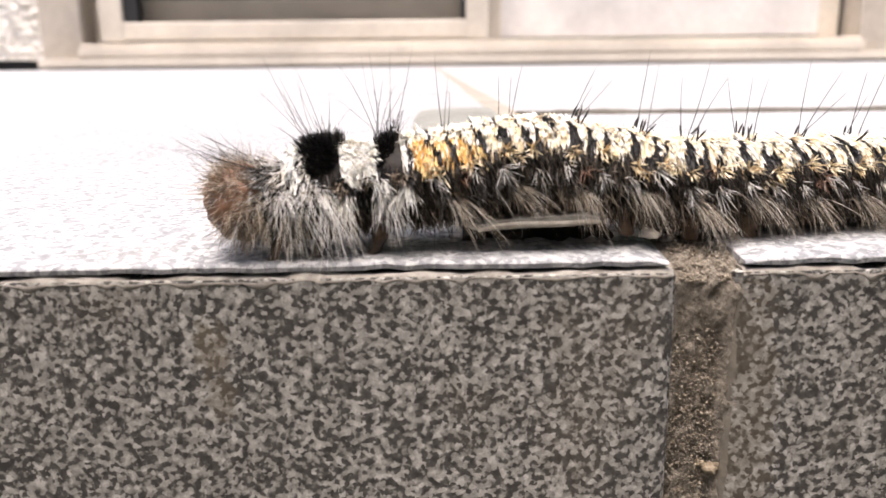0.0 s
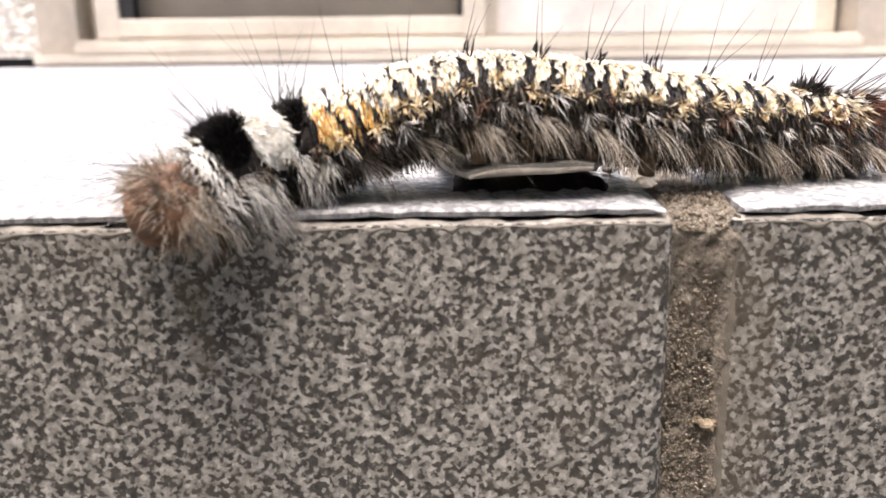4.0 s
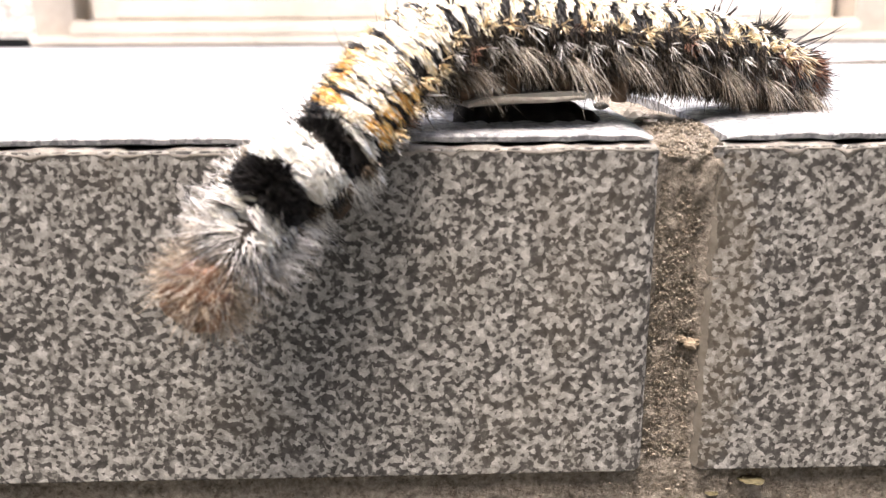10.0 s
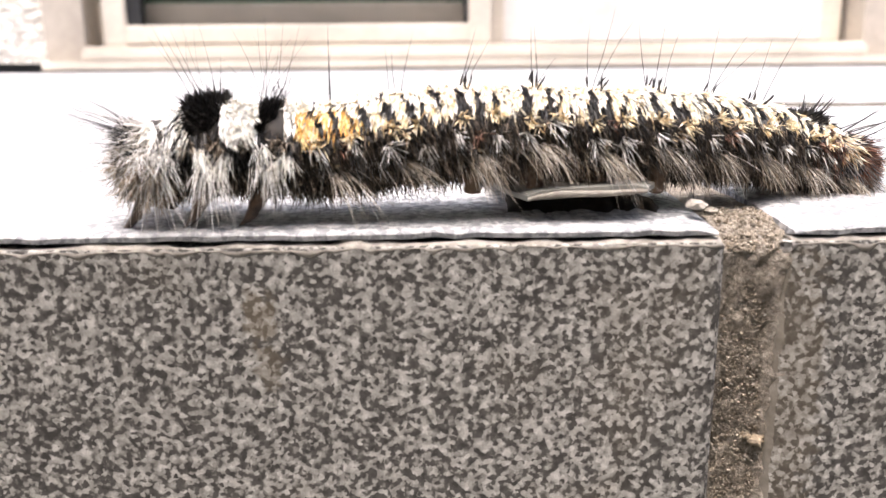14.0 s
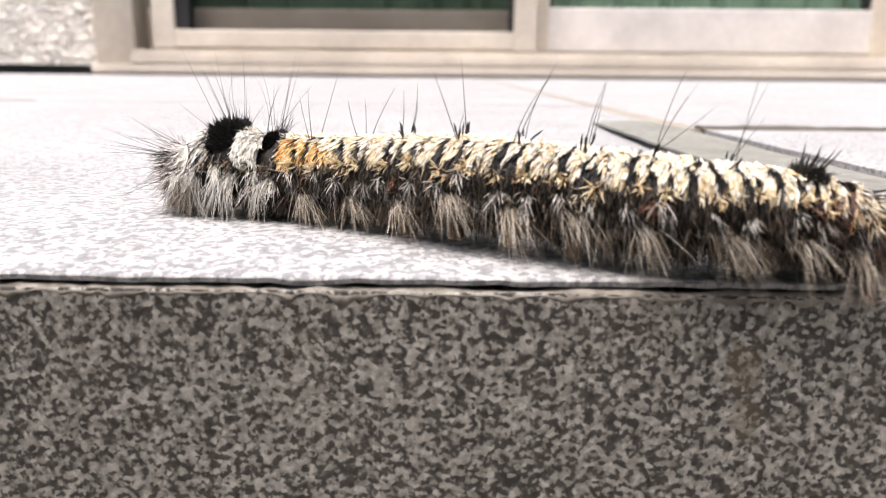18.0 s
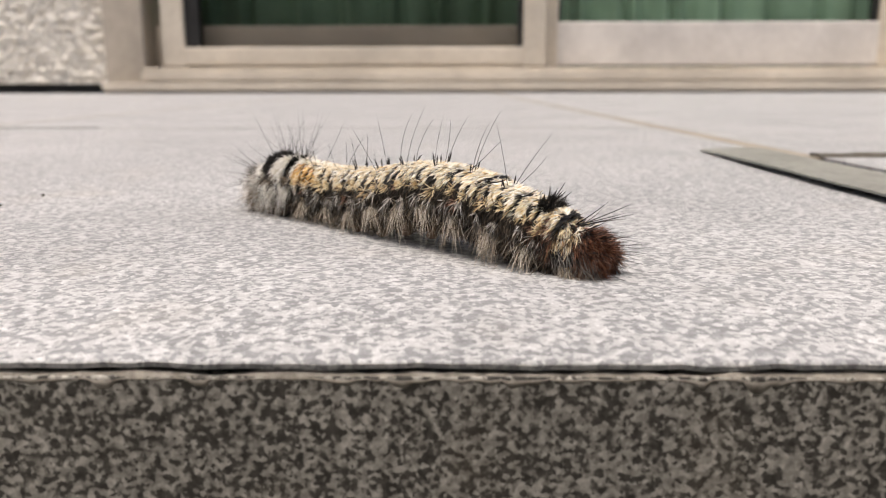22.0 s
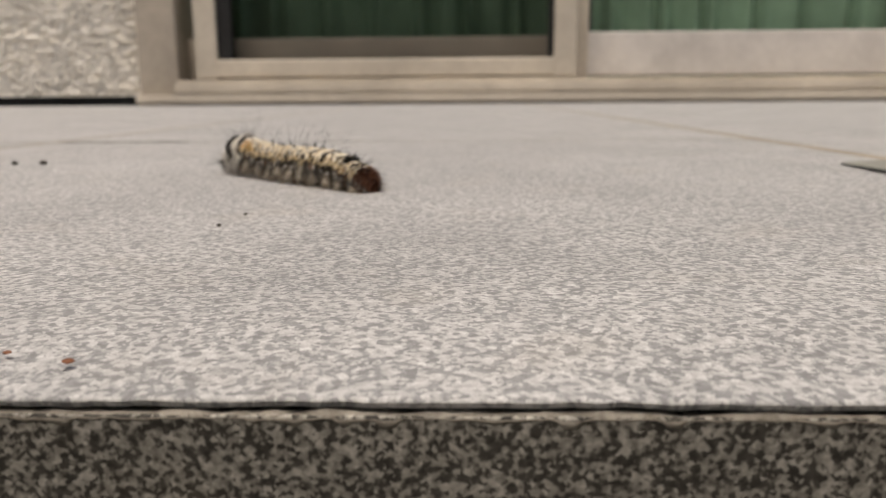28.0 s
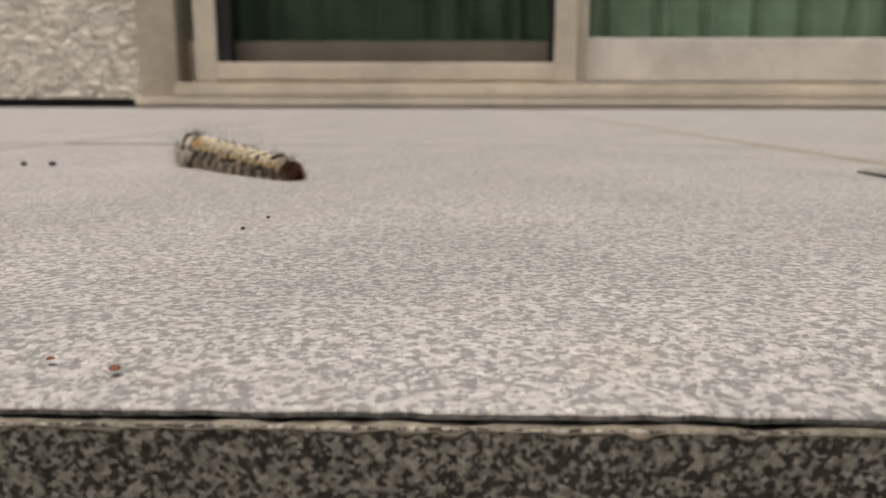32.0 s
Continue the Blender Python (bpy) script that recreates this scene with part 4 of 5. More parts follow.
        coat("black_coat", BLACK_H, 620, 0, 110, -0.3, 1.1, 0.2, 0.032, 0.2, 0.8, -0.6, mess=0.14)
        coat("cream_coat", CREAM_H, 260, 25, 75, 0.2, 1.1, 0.2, 0.034, 0.3, 0.8, -0.4, mess=0.14)
        coat("russet_coat", RUSSET_H, 2800, 0, 150, -1.22, 0.0, 0.2, 0.017, 0.35, 0.6, -0.7, "russet brown hairs of the rear end", mess=0.28)
        coat("grey_flank", GREY_H, 300, 60, 125, -1.0, 1.0, 0.36, 0.014, 0.3, 0.9, -0.7, "grey hairs along the rear flanks", mess=0.2, rings=5, droop=(-0.3, 0, -0.2))
        coat("rear_bristle", BLACK_H, 7, 0, 30, 0.2, 0.6, 0.95, 0.022, 0.7, 0.0, -0.8, curl=0.06, tip=0.7)
        coat("rear_bristle", BLACK_H, 70, 0, 120, -1.1, 0.0, 0.62, 0.011, 0.45, 0.0, -1.0, curl=0.1)
    # belly hair, added dense and dark to block light beneath, and the pale fringe that reaches the ground
    coat("grey_coat", GREY_H, 90, 84, 135, -1.15, 1.15, 0.32, 0.014, 0.35, 1.0, -0.15, "soft grey under-coat", mess=0.2)
    coat("belly_coat", DARK_H, 1100, 118, 180, -1.15, 1.15, 0.3, 0.03, 0.7, 0.3, -0.1, "dark brown belly hairs, added to deepen the shade beneath", mess=0.25)
    front = kind in ("collar", "crest")
    if front:
        tufts("fringe", LIGHT_H, 102, 5, (0.0,), 80, 0.48, 0.012, 0.4, -0.05, 0.2, "pale fringe hairs hanging to the ground", bunch=0.08, droop=0.85)
    else:
        tufts("fringe", FRINGE_H, 118, 5, (0.15,), 64, 0.52 * (0.85 + 0.3 * rng.random()), 0.0125, 0.3, -0.7 - 0.4 * rng.random(), -0.75, "pale fringe hairs sweeping back in arcs to the ground", bunch=0.1, droop=1.0 + 0.3 * rng.random())
        tufts("under_fringe", UNDER_H, 116, 8, (-0.5, 0.45), 16, 0.4, 0.011, 0.5, -0.3, 0.1, "brown-grey hairs between the fringe tufts", bunch=0.12, droop=0.7)
    tufts("fringe_root", CREAM_H, 108, 4, (0.0,), 16, 0.12, 0.03, 0.4, -0.1, 0.2)
    # paddle-tipped and long thin bristles
    if kind == "trunk":
        for s in (-1, 1):
            n = (2, 0, 3, 3, 2, 3, 1, 2)[k - 4] if k > 5 else 0
            if n:
                theta = s * radians(15) + rng.normal(0, 0.07, n)
                ways = outward(theta) + rng.normal(0, 0.2, (n, 3)) - 0.15 * AHEAD
                part("paddle_bristle", strands("paddle_bristle", ring(theta, 0.05 + rng.normal(0, 0.03, n), r), ways, 0.26 * rng.uniform(0.7, 1.2, n), 0.024, BLACK_H, curl=0.05, tip=1.7, seed=k), seg)
            n = 1 + (k + (s > 0)) % 2
            theta = s * radians(14) + rng.normal(0, 0.2, n)
            ways = outward(theta) + rng.normal(0, 0.2, (n, 3)) - 0.1 * AHEAD
            part("long_bristle", strands("long_bristle", ring(theta, 0.05 + rng.uniform(-0.1, 0.1, n), r), ways, rng.uniform(0.6, 1.35, n), 0.015, BLACK_H, curl=0.1, rings=6, tip=0.3, seed=k), seg)
    # legs
    if k in (1, 2, 3):
        for s in (-1, 1):
            part("leg", thorax_leg(s, r, 1.1 if k == 1 else 0.3), seg, "dark hooked walking leg")
    if k in (6, 7, 8, 9, 13):
        for s in (-1, 1):
            part("proleg", proleg(s, 0.34 if k == 13 else r, 0.9 if k == 13 else 0.0, REAR if k == 13 else FOOT), seg, "stubby brown proleg")
    return seg


def thorax_leg(s, r, far=0.0):
    bm = bmesh.new()
    points = [(0.02, 0.2 * s, -r * 0.7, 0.18), (0.08, 0.37 * s, -r - 0.04, 0.16), (0.13, 0.44 * s, -r - 0.15, 0.12), (0.15, 0.45 * s, -r - 0.19, 0.135), (0.2, 0.46 * s, -r - 0.31, 0.09), (0.21, 0.46 * s, -r - 0.34, 0.1), (0.28, 0.44 * s, -r - 0.46, 0.06), (0.36, 0.42 * s, -r - 0.54, 0.015)]
    rows = []
    for x, y, z, w in points:
        x += far * max(0.0, x - 0.02)
        rows.append([bm.verts.new((x + w * math.cos(a) * 0.8, y + w * math.sin(a), z + w * 0.3 * math.cos(a))) for a in (0, 1.05, 2.09, 3.14, 4.19, 5.24)])
    for a, b in zip(rows, rows[1:]):
        for i in range(6):
            bm.faces.new((a[i], a[(i + 1) % 6], b[(i + 1) % 6], b[i]))
    bm.faces.new(rows[-1])
    return shape("leg", bm, LEG, True)


def proleg(s, r, lean=0.0, mat=None):
    """A stubby leg; lean: how far it reaches backwards, as the claspers do."""
    bm = bmesh.new()
    rows = []
    for z, w in ((-r * 0.6, 0.19), (-r - 0.04, 0.15), (-r - 0.15, 0.11), (-r - 0.22, 0.135), (-r - 0.27, 0.11)):
        rows.append([bm.verts.new((lean * z + w * math.cos(a), 0.26 * s + 0.17 * s * (-z) + w * 0.8 * math.sin(a), z)) for a in [i * math.pi / 6 for i in range(12)]])
    for a, b in zip(rows, rows[1:]):
        for i in range(12):
            bm.faces.new((a[i], a[(i + 1) % 12], b[(i + 1) % 12], b[i]))
    bm.faces.new(rows[-1])
    return shape("proleg", bm, mat or FOOT, True)


def build_head(root):
    rng = np.random.default_rng(7)
    bm = bmesh.new()
    bmesh.ops.create_uvsphere(bm, u_segments=32, v_segments=24, radius=0.5)
    for v in bm.verts:
        p = v.co.copy()
        cleft = 0.16 * math.exp(-(p.y / 0.07) ** 2) * max(0.0, p.z + 0.15)
        jaw = 0.1 * max(0.0, -p.z - 0.1) * max(0.0, p.x)
        v.co = Vector((p.x * (0.92 + jaw) - cleft, p.y * (1.0 + 0.12 * p.z), p.z * 1.02)) * (1 + 0.2 * noise.noise(p * 5.5) + 0.1 * noise.noise(p * 13))
    head = part("head", shape("head", bm, HEADM, True), root, "mottled brown rounded head")
    plate = bmesh.new()
    bmesh.ops.create_uvsphere(plate, u_segments=14, v_segments=10, radius=0.2)
    for v in plate.verts:
        p = v.co.copy()
        v.co = Vector((0.33 + 0.45 * p.x, p.y * (0.85 - 1.6 * p.z), -0.14 + 1.05 * p.z)) * (1 + 0.07 * noise.noise(p * 12))
    part("face_plate", shape("face_plate", plate, PLATE, True), head, "yellowish pale plate on the face")
    jaws = bmesh.new()
    for s in (-1, 1):
        bmesh.ops.create_uvsphere(jaws, u_segments=10, v_segments=8, radius=0.1, matrix=Matrix.Translation((0.3, 0.09 * s, -0.35)) @ Matrix.Diagonal((0.9, 0.9, 1.2, 1)))
    part("mouthparts", shape("mouthparts", jaws, LEG, True), head, "dark mouthparts")
    theta, x = scatter(rng, 3000, 0, 150, -0.46, 0.36)
    some = (x < 0.1 + 0.1 * np.sin(5 * theta)) | (rng.random(len(x)) < 0.18)
    theta, x = theta[some], x[some]
    rr = np.sqrt(np.maximum(0.02, 0.24 - x * x))
    at = np.stack([x, rr * np.sin(theta), rr * np.cos(theta)], -1)
    ways = 0.75 * at / 0.45 + np.array([0.35, 0, -0.35]) + rng.normal(0, 0.3, at.shape)
    part("face_coat", strands("face_coat", at, ways, 0.24 * rng.uniform(0.4, 1.7, len(at)), 0.012, TAN_H, curl=0.25, seed=3), head, "tan hairs on the face")
    theta, x = scatter(rng, 46, 0, 120, -0.3, 0.3)
    rr = np.sqrt(np.maximum(0.02, 0.24 - x * x))
    at = np.stack([x, rr * np.sin(theta), rr * np.cos(theta)], -1)
    ways = at / 0.45 + np.array([0.35, 0, 0.1]) + rng.normal(0, 0.2, at.shape)
    part("face_bristle", strands("face_bristle", at, ways, 0.6 * rng.uniform(0.6, 1.4, len(at)), 0.01, GREY_H, curl=0.1, rings=4, seed=4), head)
    return head


def build_caterpillar():
    root = thing("caterpillar", "hairy black, white and gold caterpillar with brown head on granite", "caterpillar")
    pieces = [build_head(root)]
    kinds = ["collar", "crest", "crest"] + ["trunk"] * 8 + ["tuft", "rear"]
    for k, kind in enumerate(kinds):
        pieces.append(body_segment(root, k + 1, kind))
    return root, pieces


# ---- where the body lies at each time: points along its middle, from head to tail ----
POSTURES = []


def posture(t, *points, crest=(0.125, 0.2), tuck=0.0):
    """crest: how far along the body the two black crests sit; tuck: how far the head is drawn in and down."""
    POSTURES.append((t, [Vector(p) for p in points], crest, tuck))


def spine(points, steps=24):
    q = [points[0] * 2 - points[1], *points, points[-1] * 2 - points[-2]]
    line = []
    for a, b, c, d in zip(q, q[1:], q[2:], q[3:]):
        for i in range(steps):
            u = i / steps
            line.append(0.5 * (2 * b + (c - a) * u + (2 * a - 5 * b + 4 * c - d) * u * u + (3 * b - a - 3 * c + d) * u ** 3))
    line.append(points[-1].copy())
    return line


def lie(points, crest, tuck):
    """The pose of every piece on the line through the points."""
    line = spine(points)
    far = [0.0]
    for a, b in zip(line, line[1:]):
        far.append(far[-1] + (b - a).length)

    def at(s):
        if s < 0:
            return line[0] + (line[0] - line[6]).normalized() * (-s * far[-1])
        s = min(1.0, s) * far[-1]
        i = min(max(0, int(np.searchsorted(far, s)) - 1), len(line) - 2)
        return line[i].lerp(line[i + 1], (s - far[i]) / max(1e-6, far[i + 1] - far[i]))

    poses = []
    front = [crest[0] - 0.105, crest[0] - 0.065] if tuck else [0.02, 0.0075 + 0.6 * crest[0]]
    spots = [*front, *crest]
    spots += [crest[1] + (0.955 - crest[1]) * i / 10 for i in range(1, 11)]
    for s in spots:
        ahead = (at(s - 0.05) - at(s + 0.05)).normalized()
        drop = max(0.0, min(1.0, (-ahead.z - 0.1) * 1.4))
        up = Vector((0, -0.12 - 0.95 * drop, 1.0 - 0.9 * drop))
        up = (up - ahead * up.dot(ahead)).normalized()
        side = up.cross(ahead)
        m = Matrix((ahead, side, up)).transposed().to_4x4()
        m.translation = at(s)
        if not poses and tuck:
            m = Matrix.Translation(-up * tuck - ahead * tuck) @ m @ Matrix.Rotation(radians(180 * tuck), 4, "Y")
        poses.append(m)
    return poses


def motions():
    posture(0, (-6.17, 0.50, 0.53), (-5.51, 0.60, 0.72), (-4.42, 0.80, 0.84), (-3.29, 0.80, 0.94), (-1.75, 0.91, 1.12), (0.38, 1.13, 0.79), (3.15, 1.60, 0.75), (5.46, 1.60, 0.71), crest=(0.125, 0.2))
    posture(0.5, (-5.86, 0.30, 0.82), (-5.03, 0.60, 0.75), (-4.14, 0.80, 0.91), (-3.26, 0.80, 0.97), (-1.72, 0.91, 1.10), (0.33, 1.12, 0.77), (3.13, 1.59, 0.71), (5.38, 1.60, 0.67), crest=(0.125, 0.2))
    posture(1, (-5.32, -1.00, 1.07), (-4.69, 0.10, 0.98), (-3.75, 0.80, 0.99), (-2.84, 0.80, 1.08), (-1.67, 0.90, 1.13), (0.37, 1.10, 0.77), (2.94, 1.54, 0.69), (5.31, 1.60, 0.65), crest=(0.125, 0.2))
    posture(1.5, (-5.61, -0.60, -0.02), (-4.91, 0.00, 0.57), (-3.89, 0.50, 0.89), (-2.78, 0.80, 1.10), (-1.68, 0.89, 1.19), (0.15, 1.05, 0.84), (2.84, 1.52, 0.73), (5.05, 1.60, 0.71), crest=(0.125, 0.2))
    posture(2, (-5.72, -0.60, -0.24), (-5.01, 0.00, 0.40), (-3.92, 0.50, 0.77), (-2.87, 0.80, 1.03), (-1.79, 0.88, 1.16), (0.04, 1.04, 0.93), (2.35, 1.44, 0.91), (4.50, 1.60, 0.94), crest=(0.12, 0.224))
    posture(2.5, (-6.06, -0.60, -0.02), (-5.29, 0.00, 0.56), (-4.06, 0.50, 0.89), (-2.64, 0.81, 1.19), (-1.34, 0.92, 1.24), (0.41, 1.10, 1.08), (2.22, 1.41, 0.89), (3.76, 1.60, 0.66), crest=(0.125, 0.2))
    posture(3, (-6.62, -0.40, 0.20), (-5.59, 0.20, 0.56), (-4.27, 0.60, 0.80), (-2.90, 0.80, 1.23), (-1.65, 0.90, 1.35), (-0.16, 1.03, 0.98), (2.00, 1.38, 0.80), (3.91, 1.60, 0.67), crest=(0.125, 0.2))
    posture(3.5, (-6.95, -0.40, 0.03), (-5.93, 0.20, 0.44), (-4.71, 0.60, 0.69), (-3.15, 0.80, 1.15), (-1.90, 0.88, 1.24), (-0.08, 1.04, 0.97), (2.04, 1.40, 0.76), (3.71, 1.60, 0.68), crest=(0.125, 0.2))
    posture(5.5, (-3.24, -1.90, -1.39), (-3.83, -1.40, -0.96), (-4.18, -0.90, -0.39), (-4.25, -0.50, 0.19), (-4.01, 0.10, 0.79), (-3.32, 0.70, 1.23), (-2.04, 0.96, 1.22), (-0.51, 1.16, 1.09), (1.91, 2.08, 0.93), (3.76, 2.70, 0.53), crest=(0.16, 0.265))
    posture(6, (-3.02, -2.10, -2.48), (-3.48, -1.60, -1.89), (-3.82, -1.10, -1.25), (-3.93, -0.70, -0.61), (-3.92, -0.50, 0.24), (-3.67, 0.10, 0.87), (-2.96, 0.60, 1.26), (-1.73, 0.97, 1.23), (-0.01, 1.20, 1.08), (1.82, 1.93, 0.97), (3.32, 2.52, 0.57), crest=(0.16, 0.265))
    posture(6.5, (-2.82, -2.00, -2.46), (-3.21, -1.50, -1.78), (-3.64, -1.00, -1.19), (-3.73, -0.70, -0.40), (-3.75, -0.40, 0.44), (-3.38, 0.20, 1.05), (-2.18, 0.81, 1.25), (-0.37, 1.13, 0.98), (1.59, 1.77, 0.93), (3.20, 2.40, 0.49), crest=(0.16, 0.265))
    posture(7, (-4.35, -1.00, -4.15), (-4.24, -0.90, -3.10), (-4.28, -0.80, -2.25), (-4.10, -0.80, -1.08), (-4.02, -0.50, -0.15), (-3.72, 0.00, 0.68), (-3.07, 0.60, 1.23), (-1.61, 0.96, 1.15), (0.14, 1.19, 0.86), (1.76, 1.80, 0.90), (3.28, 2.40, 0.42), crest=(0.16, 0.265))
    posture(7.5, (-3.73, -1.00, -3.79), (-3.85, -0.90, -2.60), (-3.97, -0.80, -1.69), (-3.81, -0.70, -0.58), (-3.79, -0.40, 0.34), (-3.40, 0.10, 1.03), (-2.63, 0.61, 1.35), (-1.63, 0.95, 1.18), (0.10, 1.18, 0.87), (1.69, 1.77, 0.91), (3.30, 2.40, 0.42), crest=(0.16, 0.265))
    posture(8, (-4.05, -1.00, -4.14), (-3.93, -0.90, -3.02), (-3.99, -0.80, -2.17), (-3.79, -0.80, -0.94), (-3.70, -0.50, 0.05), (-3.40, 0.00, 0.88), (-2.69, 0.60, 1.42), (-1.35, 0.98, 1.27), (0.40, 1.24, 0.97), (1.82, 1.80, 0.93), (3.35, 2.40, 0.35), crest=(0.16, 0.265))
    posture(8.5, (-4.91, -2.10, -3.06), (-4.59, -1.60, -2.29), (-4.46, -1.20, -1.66), (-4.10, -0.80, -0.93), (-3.87, -0.50, -0.06), (-3.50, 0.00, 0.71), (-2.83, 0.50, 1.31), (-1.48, 0.95, 1.36), (0.29, 1.18, 1.02), (1.93, 1.77, 0.97), (3.24, 2.27, 0.38), crest=(0.16, 0.265))
    posture(9, (-5.08, -2.70, -1.86), (-4.66, -2.20, -1.45), (-4.43, -1.40, -0.84), (-4.12, -0.80, -0.38), (-3.83, -0.40, 0.21), (-3.38, 0.10, 0.84), (-2.49, 0.60, 1.11), (-1.21, 0.97, 1.04), (0.30, 1.17, 0.85), (1.79, 1.68, 0.93), (3.11, 2.18, 0.47), crest=(0.15, 0.23))
    posture(9.5, (-5.53, -2.50, -2.13), (-4.91, -1.90, -1.70), (-4.72, -1.20, -1.18), (-4.20, -0.70, -0.52), (-3.90, -0.30, 0.12), (-3.37, 0.20, 0.78), (-2.38, 0.66, 1.05), (-1.17, 1.00, 1.05), (0.47, 1.24, 0.80), (2.15, 1.89, 0.82), (3.35, 2.35, 0.34), crest=(0.15, 0.23))
    posture(10, (-6.25, -1.60, -2.12), (-5.63, -1.30, -1.48), (-5.15, -0.90, -0.74), (-4.35, -0.50, -0.20), (-3.90, -0.10, 0.44), (-3.27, 0.40, 0.96), (-2.27, 0.80, 1.19), (-0.71, 1.09, 1.10), (1.23, 1.61, 0.94), (3.32, 2.40, 0.35), crest=(0.15, 0.23))
    posture(10.5, (-6.91, -0.40, -0.63), (-6.35, -0.20, -0.28), (-5.61, 0.10, 0.03), (-4.68, 0.40, 0.27), (-3.61, 0.60, 0.77), (-2.10, 0.91, 1.23), (-0.33, 1.14, 1.10), (1.68, 1.80, 0.99), (3.34, 2.44, 0.54), crest=(0.1, 0.17), tuck=0.3)
    posture(11, (-7.35, 0.30, 0.32), (-6.33, 0.40, 0.53), (-5.06, 0.60, 0.56), (-3.41, 0.80, 0.81), (-1.89, 0.95, 1.18), (-0.13, 1.18, 1.15), (1.96, 1.95, 0.86), (3.47, 2.52, 0.34), crest=(0.1, 0.17), tuck=0.3)
    posture(11.5, (-7.55, 0.40, 0.51), (-6.47, 0.50, 0.68), (-5.24, 0.60, 0.70), (-3.62, 0.80, 0.86), (-2.16, 0.94, 1.19), (-0.43, 1.17, 1.16), (1.76, 1.97, 0.92), (3.52, 2.63, 0.38), crest=(0.1, 0.17), tuck=0.3)
    posture(12, (-7.80, 0.50, 0.59), (-6.64, 0.50, 0.80), (-5.42, 0.60, 0.80), (-3.78, 0.80, 0.88), (-2.44, 0.93, 1.18), (-0.69, 1.16, 1.15), (1.58, 1.99, 0.88), (3.52, 2.70, 0.30), crest=(0.101, 0.18), tuck=0.3)
    posture(13, (-7.67, 0.50, 0.67), (-6.58, 0.50, 0.84), (-5.35, 0.60, 0.82), (-3.76, 0.80, 0.86), (-2.21, 0.97, 1.13), (-0.67, 1.18, 1.19), (1.35, 1.93, 0.86), (3.55, 2.70, 0.29), crest=(0.096, 0.17), tuck=0.3)
    posture(13.5, (-7.88, 0.60, 0.77), (-6.76, 0.60, 0.91), (-5.35, 0.70, 0.91), (-3.74, 0.80, 1.18), (-2.43, 0.95, 1.23), (-0.72, 1.18, 1.11), (1.75, 2.13, 0.76), (3.66, 2.70, 0.25), crest=(0.1, 0.17), tuck=0.3)
    posture(15.5, (-10.37, 1.60, 0.85), (-9.21, 1.40, 1.05), (-7.79, 1.10, 0.92), (-6.12, 0.90, 0.69), (-4.47, 0.80, 0.82), (-2.69, 0.80, 1.20), (-0.88, 0.80, 1.08), (0.31, 0.80, 0.56), crest=(0.1, 0.17), tuck=0.3)
    posture(16, (-11.85, 3.84, 0.67), (-10.12, 2.91, 0.97), (-8.17, 1.59, 0.89), (-6.41, 0.64, 0.78), (-4.54, 0.30, 0.74), (-2.84, 0.30, 0.97), (-1.31, 0.30, 1.21), (-0.40, 0.30, 0.65), crest=(0.125, 0.205), tuck=0.3)
    posture(17, (-13.78, 3.91, 0.70), (-12.99, 3.74, 0.88), (-12.01, 3.49, 0.86), (-10.10, 2.44, 0.84), (-8.15, 1.26, 0.78), (-6.28, 0.30, 0.78), (-4.51, 0.30, 0.73), (-3.62, 0.30, 0.75), (-2.85, 0.30, 0.36), crest=(0.073, 0.154), tuck=0.3)
    posture(17.5, (-14.82, 3.89, 0.70), (-13.63, 3.59, 1.05), (-12.47, 3.29, 0.98), (-10.99, 2.30, 1.03), (-9.88, 1.58, 1.25), (-8.88, 1.03, 1.12), (-7.81, 0.50, 0.88), (-6.45, 0.30, 0.69), (-4.77, 0.30, 0.67), (-3.75, 0.30, 0.41), (-3.25, 0.30, 0.14), crest=(0.1, 0.19), tuck=0.3)
    posture(18, (-15.14, 3.86, 0.68), (-14.13, 3.54, 0.93), (-13.32, 3.37, 0.83), (-11.71, 2.66, 0.86), (-9.93, 1.58, 0.95), (-8.31, 0.85, 0.85), (-6.93, 0.30, 0.78), (-5.67, 0.30, 0.67), (-4.91, 0.30, 0.44), (-4.57, 0.30, 0.07), crest=(0.108, 0.172), tuck=0.3)
    posture(18.5, (-15.24, 4.35, 0.75), (-14.58, 4.02, 0.99), (-13.93, 3.81, 0.97), (-12.90, 3.47, 0.84), (-11.51, 2.63, 1.10), (-10.62, 1.65, 1.16), (-9.47, 0.91, 0.89), (-8.06, 0.37, 0.76), (-6.40, 0.30, 0.68), (-5.44, 0.30, 0.48), (-4.81, 0.30, 0.09), crest=(0.066, 0.136), tuck=0.3)
    posture(19, (-15.69, 5.24, 0.80), (-14.46, 4.69, 1.07), (-12.46, 3.45, 0.79), (-10.76, 1.93, 0.85), (-9.20, 1.12, 0.85), (-7.80, 0.56, 0.79), (-6.73, 0.30, 0.40), crest=(0.045, 0.118), tuck=0.28)
    posture(20, (-16.45, 7.00, 0.80), (-15.66, 6.50, 1.04), (-14.70, 5.50, 0.79), (-13.71, 4.56, 0.91), (-12.80, 3.75, 1.05), (-11.95, 2.96, 1.02), (-11.20, 2.50, 0.82), (-10.44, 2.17, 0.67), (-9.02, 1.75, 0.58), (-8.19, 1.53, 0.30), crest=(0.055, 0.117), tuck=0.28)
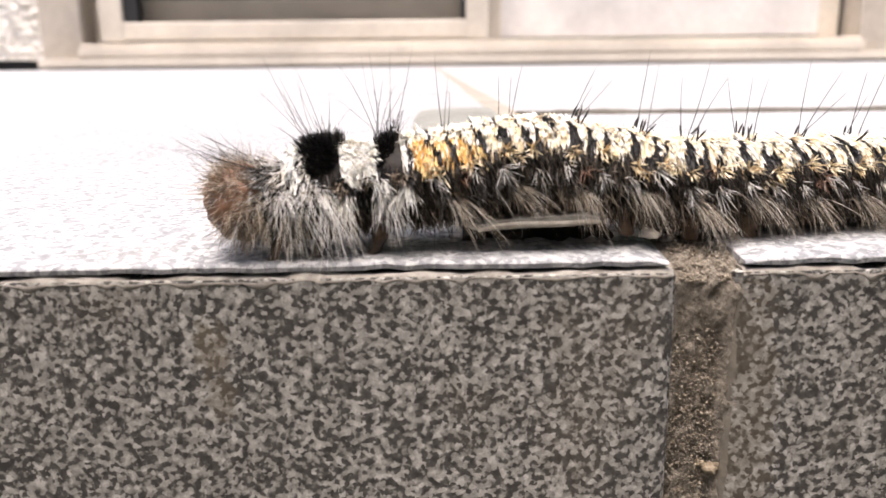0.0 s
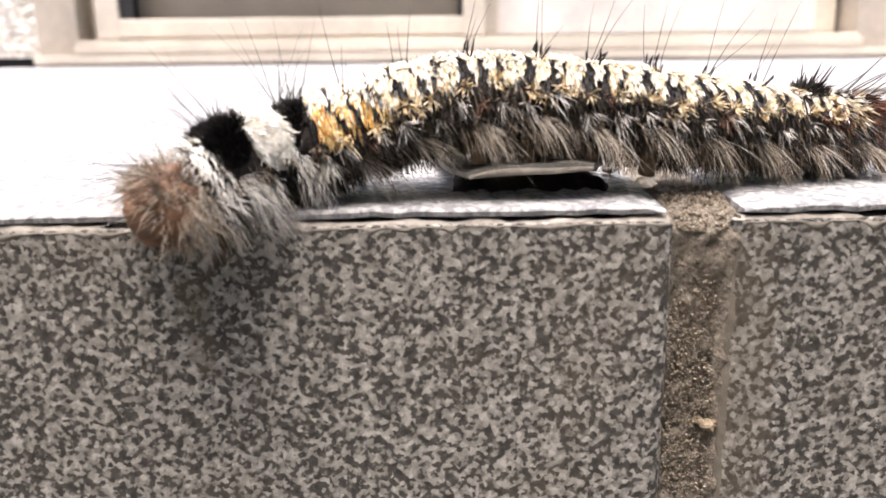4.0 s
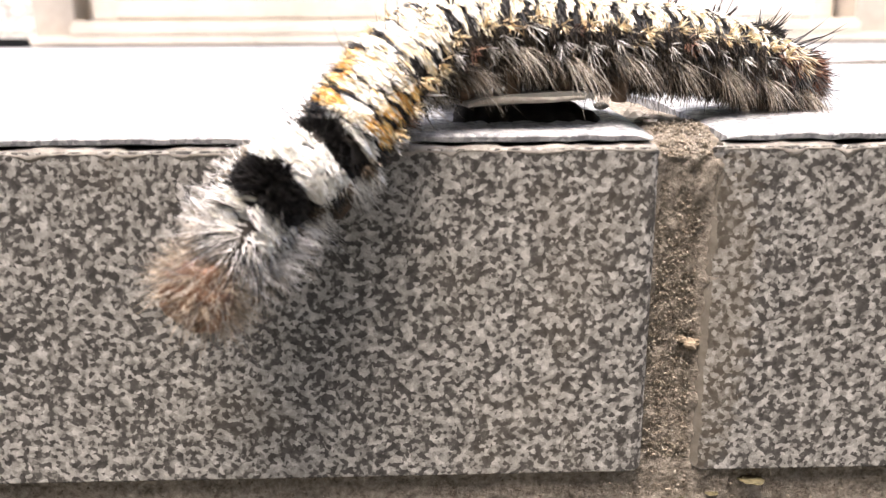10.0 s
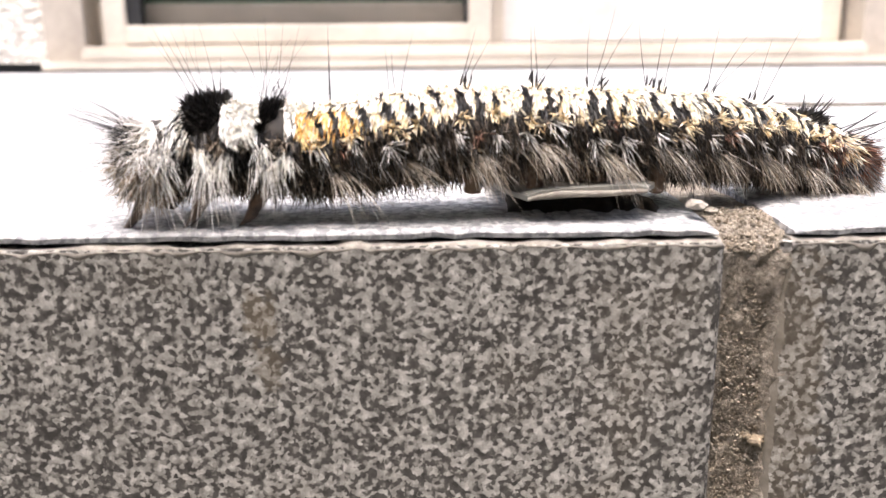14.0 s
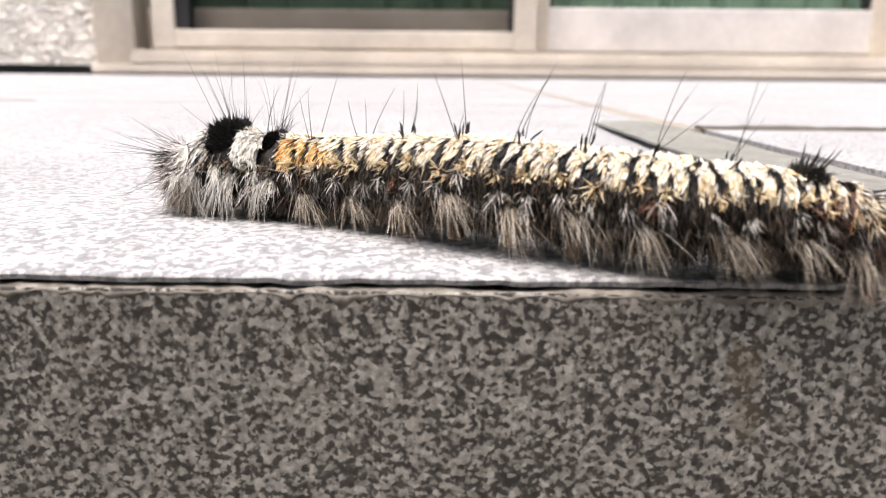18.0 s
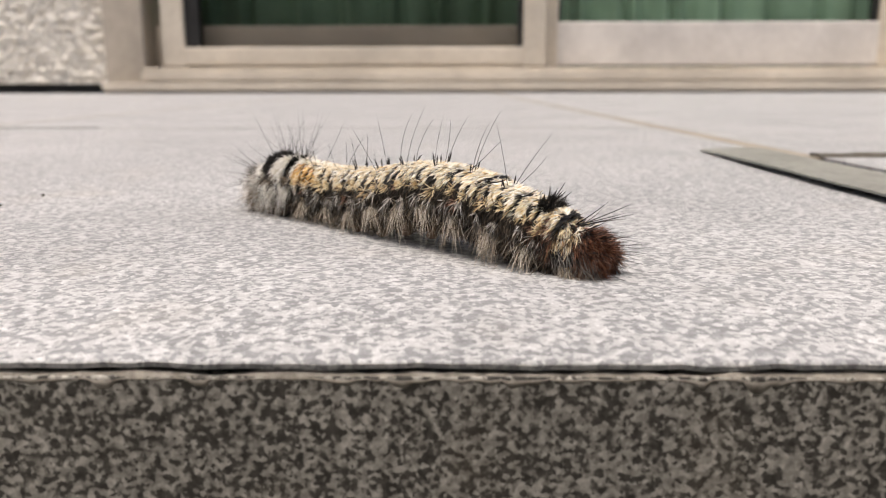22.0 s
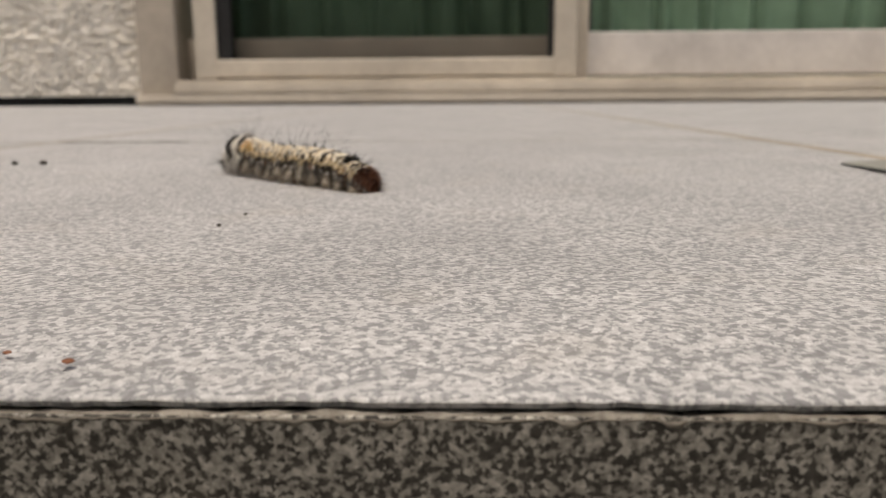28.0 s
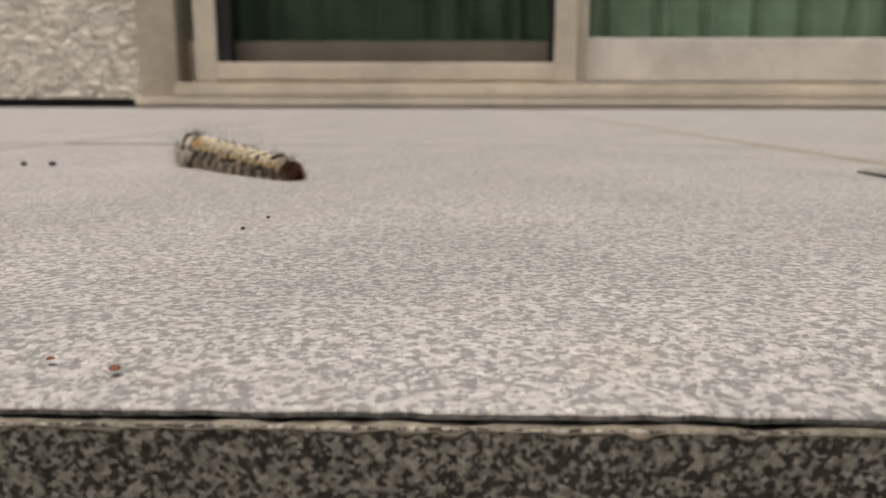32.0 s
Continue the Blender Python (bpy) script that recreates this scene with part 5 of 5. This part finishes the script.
    posture(21, (-18.20, 8.90, 0.68), (-17.32, 8.04, 1.01), (-16.40, 7.10, 1.08), (-15.52, 6.20, 1.06), (-14.60, 5.10, 0.92), (-13.75, 4.10, 0.76), (-12.90, 3.70, 0.62), (-12.06, 3.43, 0.59), (-10.73, 2.77, 0.60), (-10.13, 2.43, 0.38), crest=(0.055, 0.117), tuck=0.28)
    posture(22, (-20.05, 10.95, 0.80), (-19.30, 10.20, 0.91), (-18.30, 9.20, 0.80), (-17.10, 7.90, 0.86), (-16.10, 6.80, 1.08), (-15.20, 5.90, 1.07), (-14.40, 5.00, 0.87), (-13.70, 4.35, 0.61), (-13.20, 4.00, 0.34), (-12.85, 3.75, 0.32), crest=(0.055, 0.117), tuck=0.28)
    posture(23, (-21.50, 13.40, 0.80), (-20.70, 12.40, 0.96), (-19.90, 11.30, 0.91), (-19.00, 10.20, 0.87), (-18.10, 9.20, 0.82), (-17.20, 8.40, 0.76), (-16.40, 7.75, 0.84), (-15.70, 7.30, 0.65), (-15.05, 7.00, 0.34), (-14.60, 6.85, 0.32), crest=(0.055, 0.117), tuck=0.28)
    posture(24, (-23.36, 15.33, 0.62), (-22.67, 14.65, 1.03), (-21.59, 13.55, 0.70), (-20.01, 11.95, 0.98), (-18.94, 10.86, 0.81), (-17.70, 9.61, 0.49), (-17.02, 8.92, 0.40), (-16.34, 8.25, 0.30), crest=(0.055, 0.117), tuck=0.28)
    posture(25, (-24.88, 18.70, 0.68), (-24.24, 17.97, 1.00), (-23.22, 16.78, 0.81), (-22.06, 15.43, 0.84), (-20.66, 13.80, 0.82), (-19.52, 12.47, 0.78), (-18.85, 11.69, 0.48), (-18.34, 11.08, 0.30), crest=(0.055, 0.117), tuck=0.28)
    posture(26, (-26.82, 20.49, 0.65), (-26.02, 19.68, 1.02), (-24.76, 18.36, 0.83), (-23.44, 16.99, 0.86), (-21.87, 15.36, 0.80), (-20.98, 14.44, 0.60), (-20.40, 13.83, 0.40), (-20.11, 13.53, 0.30), crest=(0.055, 0.117), tuck=0.28)
    posture(26.5, (-27.80, 21.40, 0.73), (-26.97, 20.57, 1.11), (-25.64, 19.23, 0.90), (-24.32, 17.89, 0.92), (-22.76, 16.32, 0.82), (-21.86, 15.40, 0.62), (-21.29, 14.83, 0.41), (-21.01, 14.55, 0.32), crest=(0.055, 0.117), tuck=0.28)
    posture(28.5, (-32.17, 27.03, 0.83), (-31.52, 26.37, 1.17), (-29.89, 24.65, 0.91), (-28.31, 23.00, 0.91), (-26.88, 21.51, 0.87), (-26.02, 20.59, 0.62), (-25.42, 19.96, 0.47), crest=(0.055, 0.117), tuck=0.28)
    posture(29, (-32.76, 27.77, 0.81), (-32.05, 27.02, 1.10), (-30.42, 25.24, 0.84), (-28.78, 23.46, 0.87), (-27.44, 22.01, 0.95), (-26.62, 21.11, 0.65), (-26.18, 20.63, 0.44), crest=(0.055, 0.117), tuck=0.28)
    posture(30, (-34.30, 29.11, 0.89), (-33.57, 28.40, 1.20), (-31.69, 26.52, 0.90), (-30.15, 24.99, 0.81), (-28.74, 23.58, 0.72), (-27.87, 22.71, 0.52), (-27.40, 22.23, 0.38), crest=(0.055, 0.117), tuck=0.28)
    posture(31, (-35.74, 31.05, 0.84), (-34.83, 30.19, 1.09), (-32.86, 28.27, 0.83), (-31.24, 26.70, 0.84), (-30.07, 25.57, 0.77), (-29.29, 24.80, 0.59), (-28.84, 24.36, 0.34), crest=(0.055, 0.117), tuck=0.28)
    posture(32, (-35.80, 31.25, 0.99), (-35.10, 30.53, 1.10), (-33.34, 28.71, 0.86), (-31.67, 26.97, 0.67), (-30.30, 25.56, 0.51), (-29.50, 24.73, 0.46), (-28.98, 24.19, 0.34), crest=(0.055, 0.117), tuck=0.28)
    base, rows = [], [[] for _ in caterpillar_pieces]
    for t, points, crest, tuck in POSTURES:
        poses = lie(points, crest, tuck)
        low = poses[7].translation.copy()
        low.z = 0.0
        base.append((t, Matrix.Translation(low * U)))
        for keep, m in zip(rows, poses):
            n = m.copy()
            n.translation = (m.translation - low) * U
            keep.append((t, n))
    walk(caterpillar, base)
    for piece, keep in zip(caterpillar_pieces, rows):
        walk(piece, keep)


build_setting()
build_window()
build_terrace()
build_small()
caterpillar, caterpillar_pieces = build_caterpillar()
motions()
